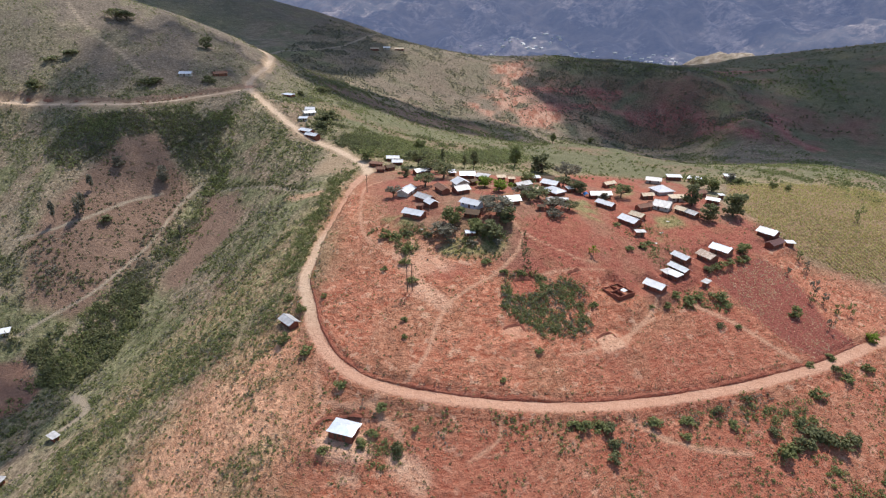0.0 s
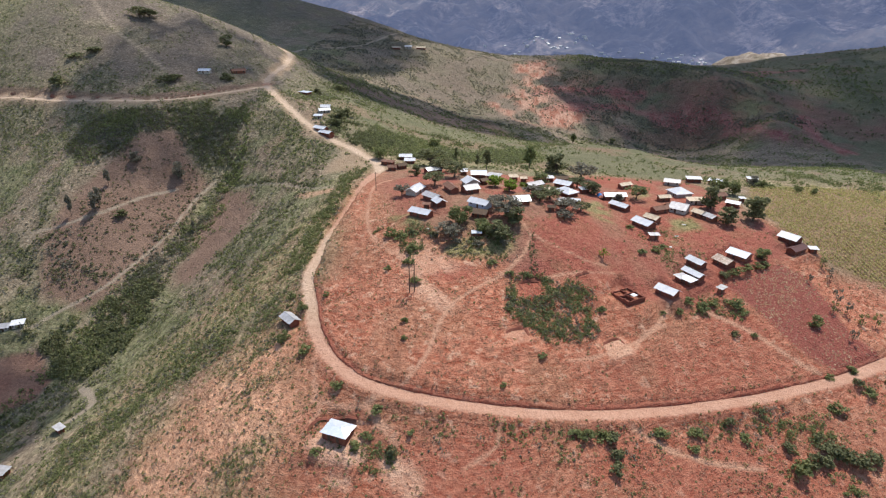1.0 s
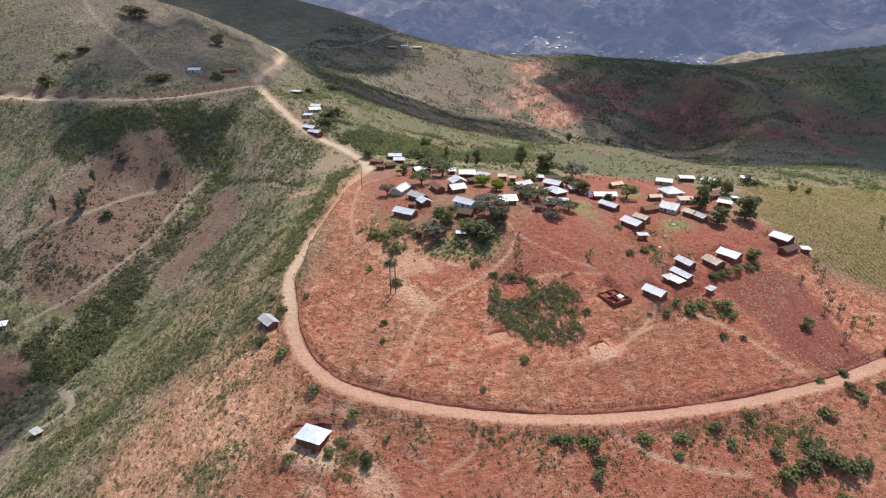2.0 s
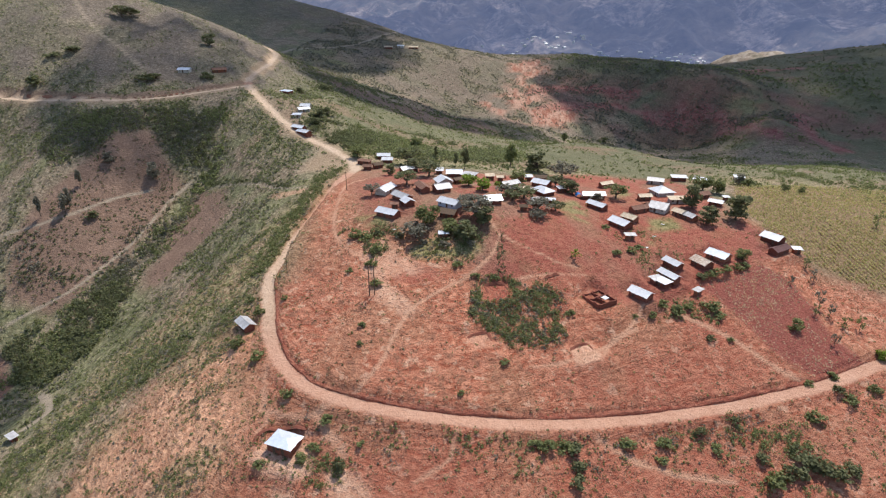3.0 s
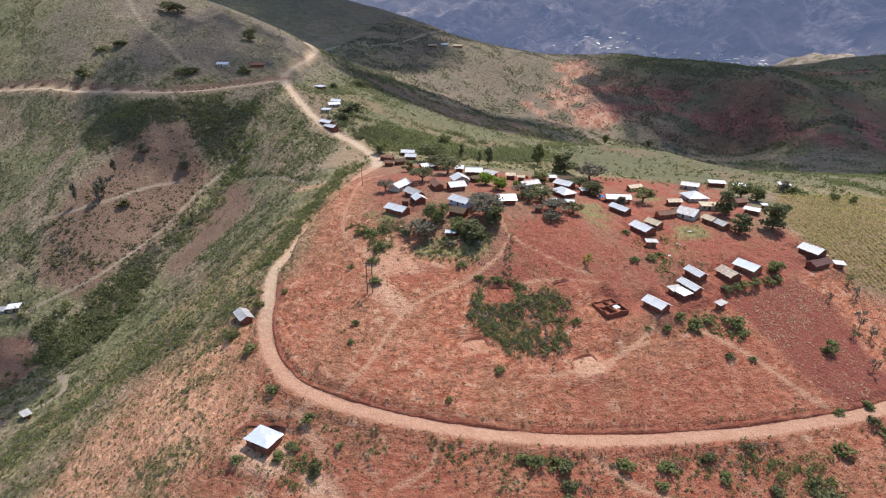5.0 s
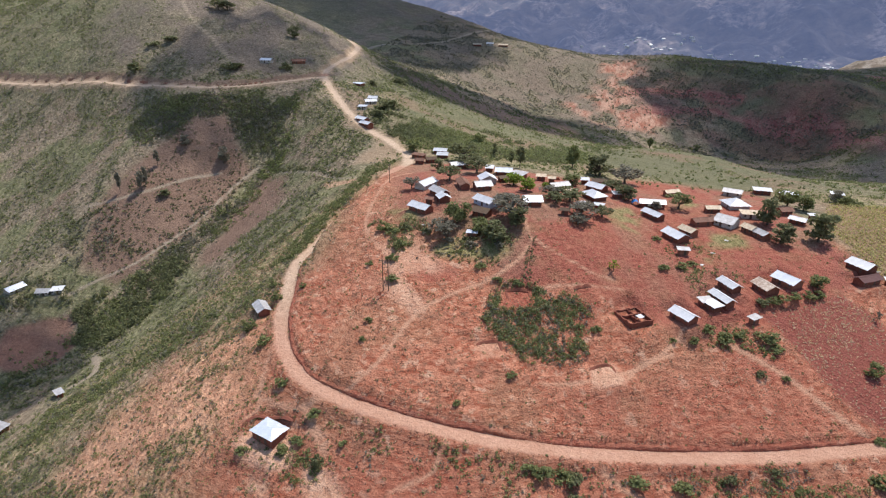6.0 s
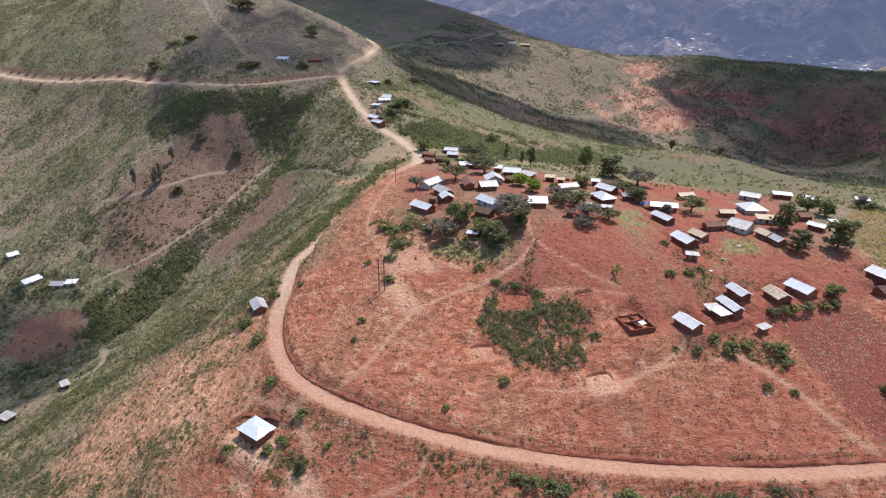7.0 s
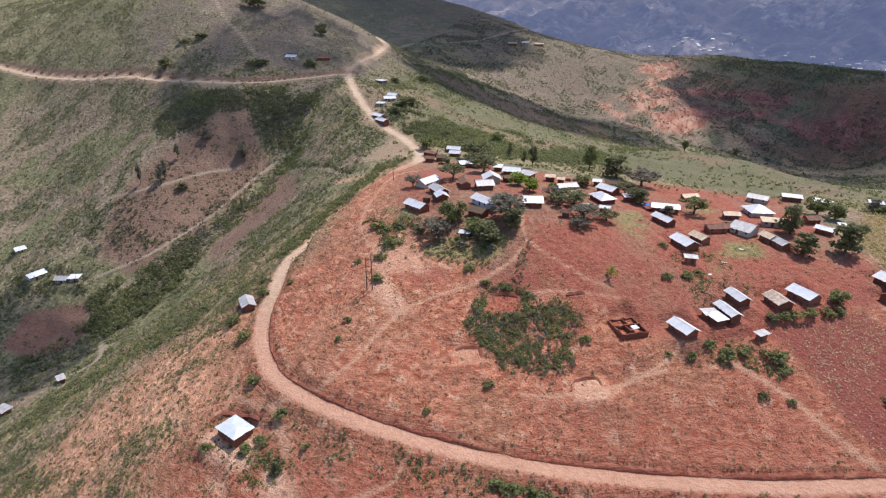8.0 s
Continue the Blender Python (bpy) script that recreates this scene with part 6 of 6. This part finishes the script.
rng = np.random.default_rng(61)
row, along = np.meshgrid(np.arange(-70, 100, 2.2), np.arange(-100, 100, 0.5))
u, v = np.array([0.33, -0.944]), np.array([0.944, 0.33])
spot = np.stack([row * v[0] + along * u[0], row * v[1] + along * u[1]], -1).reshape(-1, 2) + [175, 245] + rng.normal(0, 0.14, (row.size, 2))
spot = spot[rng.uniform(0, 1, len(spot)) < 0.75 * inside(spot[:, 0], spot[:, 1], MAIZE, 2.5) * (0.5 + 0.5 * smooth(-0.6, 0.1, rough_noise(spot[:, 0], spot[:, 1], 14, 49, 3)))]
top = np.c_[spot, ground(spot[:, 0], spot[:, 1]) + 0.5]
tagged(new("maize", leaf_mesh("maize", top, rng.uniform(0.3, 0.5, len(top)), 8, 0.25, M_STALK, rng, 1.0)), "rows of yellowing green maize on the hilltop field", "crop", kind="stuff")

# ---- roofs of a town at the foot of the mountains ----
def far_town():
    rng = random.Random(31)
    bm = bmesh.new()
    for k in range(80):
        y = 1385 + 130 * rng.random() ** 2
        x = (0.02 + 0.42 * rng.random() ** 0.8) * y
        z, turn = float(mountain_height(np.array([x]), np.array([y]))[0]), rng.uniform(0, math.tau)
        a, b, c, d = rng.uniform(3, 5.5), rng.uniform(2.5, 4), math.cos(turn), math.sin(turn)
        low, top = z - 3, z + rng.uniform(1.2, 2.0)
        base = [(x + c * p * a - d * q * b, y + d * p * a + c * q * b) for p, q in ((-1, -1), (1, -1), (1, 1), (-1, 1))]
        foot, eave = [bm.verts.new((*p, low)) for p in base], [bm.verts.new((*p, top)) for p in base]
        ridge = [bm.verts.new((x + c * p * a, y + d * p * a, top + 1.4)) for p in (-1, 1)]
        for i in range(4):
            j = (i + 1) % 4
            bm.faces.new((foot[i], foot[j], eave[j], eave[i]))
        bm.faces.new((eave[0], eave[1], ridge[1], ridge[0]))
        bm.faces.new((eave[2], eave[3], ridge[0], ridge[1]))
        bm.faces.new((eave[1], eave[2], ridge[1]))
        bm.faces.new((eave[3], eave[0], ridge[0]))
    me = bpy.data.meshes.new("far_town")
    bm.to_mesh(me)
    bm.free()
    me.materials.append(ROOF["white"])
    tagged(new("far_town", me), "pale roofs of a town at the mountains' foot", "houses", kind="stuff")


far_town()


# ---- the lone house below the road ----
def lone_house():
    x, y, turn = -27.2, 115.9, -18
    z = ground_at(x, y)
    home = thing("house", x, y, z, turn, "mud-brick house with a shiny new iron-sheet roof on a bare pad", "house")
    a, b, tall, peak = 3.35, 2.45, 2.2, 2.8
    bm = bmesh.new()
    rings = []
    for inset in (0.0, 0.25):
        for zz in ((-0.6, tall) if inset == 0 else (tall, -0.6)):
            rings.append([bm.verts.new((sx * (a - inset), sy * (b - inset), zz)) for sx, sy in ((-1, -1), (1, -1), (1, 1), (-1, 1))])
    for lower, upper in zip(rings, rings[1:] + rings[:1]):
        for k in range(4):
            m = (k + 1) % 4
            bm.faces.new((lower[k], lower[m], upper[m], upper[k]))
    bmesh.ops.recalc_face_normals(bm, faces=bm.faces)
    part("wall", bm, WALL["mud"], home)
    rng = random.Random(5)
    ex, ey, r, low = 3.8, 2.85, 0.9, tall + 0.02
    for s in (-1, 1):
        n = 9
        for k in range(n):
            u, v = -1 + 2 * k / n, -1 + 2 * (k + 1) / n
            bm = bmesh.new()
            up = 0.012 * (k % 2) + rng.uniform(0, 0.02)
            slab(bm, [(u * ex, s * ey, low + up), (v * ex + 0.04, s * (ey + rng.uniform(-0.05, 0.05)), low + up), (v * r + 0.01, 0, peak + up), (u * r, 0, peak + up)], 0.025)
            bmesh.ops.recalc_face_normals(bm, faces=bm.faces)
            part("roof_sheet", bm, ROOF["alum"], home)
        bm = bmesh.new()
        sheets(bm, (s * ex, -ey, low - 0.01), (s * ex, ey, low - 0.01), (s * r, -0.05, peak), (s * r, 0.05, peak), rng)
        bmesh.ops.recalc_face_normals(bm, faces=bm.faces)
        part("hip_slope", bm, ROOF["alum"], home)
    for dx in (-1.4, 1.1):
        bm = bmesh.new()
        box(bm, (dx - 0.42, -b - 0.04, 0), (dx + 0.42, -b + 0.03, 1.9))
        part("door", bm, M_DOOR, home)
    bm = bmesh.new()
    box(bm, (-0.5, -b - 0.04, 1.0), (0.2, -b + 0.03, 1.6))
    part("window", bm, M_SHUTTER, home)


lone_house()


# ---- power poles ----
def pole_pair(x, y, turn, high):
    z = ground_at(x, y)
    frame_ = thing("power_pole", x, y, z, turn, "twin wooden power poles joined by crossarms", "utility pole")
    for s in (-0.8, 0.8):
        bm = bmesh.new()
        limb(bm, (s, 0, -1.0), (s, 0, high), 0.17, 0.12, 8)
        part("pole", bm, M_WOOD, frame_)
    for zz, half in ((high - 0.4, 1.8), (high - 2.6, 0.95)):
        bm = bmesh.new()
        box(bm, (-half, -0.2, zz - 0.07), (half, -0.08, zz + 0.07))
        part("crossarm", bm, M_WOOD, frame_)
    bm = bmesh.new()
    limb(bm, (-0.8, 0.14, 1.0), (0.8, 0.14, high - 2.8), 0.05, 0.05)
    part("brace", bm, M_WOOD, frame_)
    for s in (-1.6, 0, 1.6):
        bm = bmesh.new()
        limb(bm, (s, -0.14, high - 0.33), (s, -0.14, high - 0.05), 0.07, 0.05, 8)
        part("insulator", bm, M_SHUTTER, frame_)


def single_pole(x, y, high):
    z = ground_at(x, y)
    base = thing("power_pole", x, y, z, 20, "single wooden power pole with a short crossarm", "utility pole")
    bm = bmesh.new()
    limb(bm, (0, 0, -1.0), (0, 0, high), 0.15, 0.1, 8)
    part("pole", bm, M_WOOD, base)
    bm = bmesh.new()
    box(bm, (-0.7, -0.18, high - 0.5), (0.7, -0.08, high - 0.38))
    part("crossarm", bm, M_WOOD, base)


pole_pair(-12.4, 160.6, 10, 10.0)
single_pole(-35.6, 234.0, 8.0)


# ---- roofless walls of an unfinished house ----
def unfinished_house(x, y, turn):
    z = ground_at(x, y)
    ruin = thing("unfinished_house", x, y, z, turn, "roofless mud-brick walls of an unfinished house", "house")
    rng = random.Random(8)
    runs = [((-3.9, -3.7), (3.9, -3.7)), ((-3.9, 3.7), (3.9, 3.7)), ((-3.9, -3.7), (-3.9, 3.7)), ((3.9, -3.7), (3.9, 3.7)), ((-0.5, -3.5), (-0.5, 3.5)), ((-3.7, 0.4), (-0.7, 0.4)), ((-0.3, -0.6), (2.2, -0.6))]
    for (ax, ay), (bx, by) in runs:
        bm = bmesh.new()
        n = 8
        ring = []
        wide = Vector((by - ay, ax - bx, 0)).normalized() * 0.19
        for k in range(n + 1):
            p = Vector((ax + (bx - ax) * k / n, ay + (by - ay) * k / n, 0))
            top = 1.15 + rng.uniform(-0.25, 0.25)
            ring.append([bm.verts.new(q) for q in (p - wide + Vector((0, 0, -0.6)), p - wide + Vector((0, 0, top)), p + wide + Vector((0, 0, top)), p + wide + Vector((0, 0, -0.6)))])
        for p, q in zip(ring, ring[1:]):
            for k in range(4):
                m = (k + 1) % 4
                bm.faces.new((p[k], p[m], q[m], q[k]))
        bm.faces.new(ring[0])
        bm.faces.new(ring[-1][::-1])
        bmesh.ops.recalc_face_normals(bm, faces=bm.faces)
        part("wall", bm, WALL["mud"], ruin)
    bm = bmesh.new()
    sheets(bm, (0.2, 0.4, 1.1), (2.2, 0.4, 1.15), (0.2, 2.2, 1.3), (2.2, 2.2, 1.35), rng)
    tagged(part("loose_sheet", bm, ROOF["white"], ruin), "white iron sheet laid over a corner")


unfinished_house(58.9, 171.2, -57)


# ---- blue tarpaulin beside the long white house ----
def tarpaulin(x, y, z, turn):
    bm = bmesh.new()
    n = 8
    grid = [[bm.verts.new((-1.3 + 2.6 * i / n, -1.6 + 3.2 * j / n, 1.9 - 0.9 * (i / n - 0.5) ** 2 * 4 + 0.08 * math.sin(i * 1.9 + j * 2.3))) for j in range(n + 1)] for i in range(n + 1)]
    for i in range(n):
        for j in range(n):
            bm.faces.new((grid[i][j], grid[i + 1][j], grid[i + 1][j + 1], grid[i][j + 1]))
    shelter = thing("shelter", x, y, z, turn, "lean-to shelter under a bright blue tarpaulin", "shelter")
    sheet = part("tarpaulin", bm, M_TARP, shelter)
    sheet.modifiers.new("thickness", "SOLIDIFY").thickness = 0.03
    for sx in (-1.2, 1.2):
        for sy in (-1.5, 1.5):
            bm = bmesh.new()
            limb(bm, (sx, sy, -0.3), (sx, sy, 1.15), 0.05, 0.04)
            part("post", bm, M_WOOD, shelter)


tarpaulin(62.8, 242, ground_at(62.8, 242) + 0.15, 3)


# ---- edges dug round the cleared house sites ----
M_CUT = varied("fresh_cut_red_earth", (0.17, 0.055, 0.037), (0.28, 0.105, 0.066), 1.2, 0.98, relief=0.1)


def dug_edge(places, high, seed):
    """The raw earth face left where a level site was dug into the slope, with a low ridge added to throw its dark line
    of shade.
    """
    fine = curve_through(places, 0.5)
    way = np.gradient(fine, axis=0)
    way /= np.linalg.norm(way, axis=1, keepdims=True)
    out = np.stack([-way[:, 1], way[:, 0]], -1)
    n = len(fine)
    ends = np.minimum(1, np.minimum(np.arange(n), np.arange(n)[::-1]) / 2.5)
    lift = high * (0.8 + 0.4 * rough_noise(fine[:, 0], fine[:, 1], 1.6, seed, 2)) * ends
    rings = []
    for k, (away, up) in enumerate(((-0.2, -0.6), (-0.1, 0.4), (0.0, 0.9), (0.14, 1.0), (0.35, 0.8), (0.9, -0.5))):
        p = fine + out * (away + 0.1 * rough_noise(fine[:, 0] + 5 * k, fine[:, 1], 1.0, seed + k, 2))[:, None]
        rings.append(np.c_[p, ground(fine[:, 0], fine[:, 1]) + lift * up - 0.12 * (1 - ends) + 0.2 * max(0, away) * (k < 5)])
    v = np.stack(rings, 1)
    idx = np.arange(v.shape[0] * v.shape[1]).reshape(v.shape[:2])
    q = np.stack([idx[:-1, :-1], idx[1:, :-1], idx[1:, 1:], idx[:-1, 1:]], -1).reshape(-1, 4)
    me = bpy.data.meshes.new("earth_edge")
    me.from_pydata(v.reshape(-1, 3).tolist(), [], q.tolist())
    me.materials.append(M_CUT)
    tagged(new("earth_edge", me), "raw red earth edge dug into the slope", "bank", kind="structure")


dug_edge([(-22.8, 120.2), (-26.6, 121), (-31, 121), (-34.4, 119.6), (-35.8, 117.4), (-35, 115.4)], 0.22, 90)
dug_edge([(28.6, 171.0), (25, 170.2), (21.6, 169.2)], 0.56, 91)
dug_edge([(29.9, 167.6), (29.2, 169.4), (28.6, 171.0)], 0.14, 92)
dug_edge([(21.6, 169.2), (22.4, 166.8), (23.2, 164.6)], 0.14, 93)
dug_edge([(23.2, 151.6), (20, 150.6), (16.8, 148.9)], 0.43, 94)
dug_edge([(24.4, 147.6), (23.9, 149.6), (23.2, 151.6)], 0.14, 95)
dug_edge([(53, 154.8), (50, 153.4), (47, 151.6)], 0.62, 96)
dug_edge([(54.6, 151.6), (53.8, 153.2), (53, 154.8)], 0.14, 97)
dug_edge([(46.3, 177.8), (44, 176.6), (41.3, 175)], 0.5, 98)


# ---- clutter in the village yards ----
def brick_stack(x, y, turn, long_, wide, high):
    """Sun-dried bricks piled up for building."""
    z = ground_at(x, y)
    stack = thing("brick_stack", x, y, z, turn, "stack of red mud bricks drying on bare ground", "bricks", "brick stacks")
    rng = random.Random(int(x * 10))
    for k in range(3):
        bm = bmesh.new()
        a, b = long_ / 2 - 0.12 * k, wide / 2 - 0.08 * k
        box(bm, (-a + rng.uniform(-0.08, 0.08), -b, high * k / 3 - (0.3 if k == 0 else 0)), (a + rng.uniform(-0.08, 0.08), b, high * (k + 1) / 3))
        part("brick_course", bm, WALL["brick"], stack)


def washing(x, y, turn, tone):
    """A cloth spread out to dry, sagging over the grass."""
    bm = bmesh.new()
    n = 6
    z0 = ground_at(x, y)
    grid = [[bm.verts.new((-0.7 + 1.4 * i / n, -0.5 + 1.0 * j / n, 0.12 + 0.05 * math.sin(2.1 * i + 1.3 * j) + 0.04 * math.cos(1.7 * j))) for j in range(n + 1)] for i in range(n + 1)]
    for i in range(n):
        for j in range(n):
            bm.faces.new((grid[i][j], grid[i + 1][j], grid[i + 1][j + 1], grid[i][j + 1]))
    me = bpy.data.meshes.new("cloth")
    bm.to_mesh(me)
    bm.free()
    me.materials.append(tone)
    ob = new("cloth", me)
    ob.matrix_basis = pose(x, y, z0, 0, 0, turn)
    ob.modifiers.new("thickness", "SOLIDIFY").thickness = 0.03
    tagged(ob, "pale cloth spread on the ground to dry", "cloth", "washing")


M_CLOTH = varied("pale_cotton_cloth", (0.6, 0.58, 0.55), (0.8, 0.78, 0.74), 2.0, 0.9)
for x, y, turn, long_, wide, high in [(58.4, 262.5, 10, 2.6, 1.4, 1.1), (63.1, 266.4, -8, 2.2, 1.3, 1.0), (31.5, 262.2, 12, 2.4, 1.6, 1.2), (37.2, 263.4, 0, 2.0, 1.4, 1.0), (138.6, 222.6, 30, 2.4, 1.2, 0.8)]:
    brick_stack(x, y, turn, long_, wide, high)
for x, y, turn in [(86.2, 209.5, 20), (81.4, 201.2, 65), (-16.4, 208.2, 10), (92.1, 219.4, -30), (139.8, 219.0, 40), (-9.5, 192.4, 15)]:
    washing(x, y, turn, M_CLOTH)
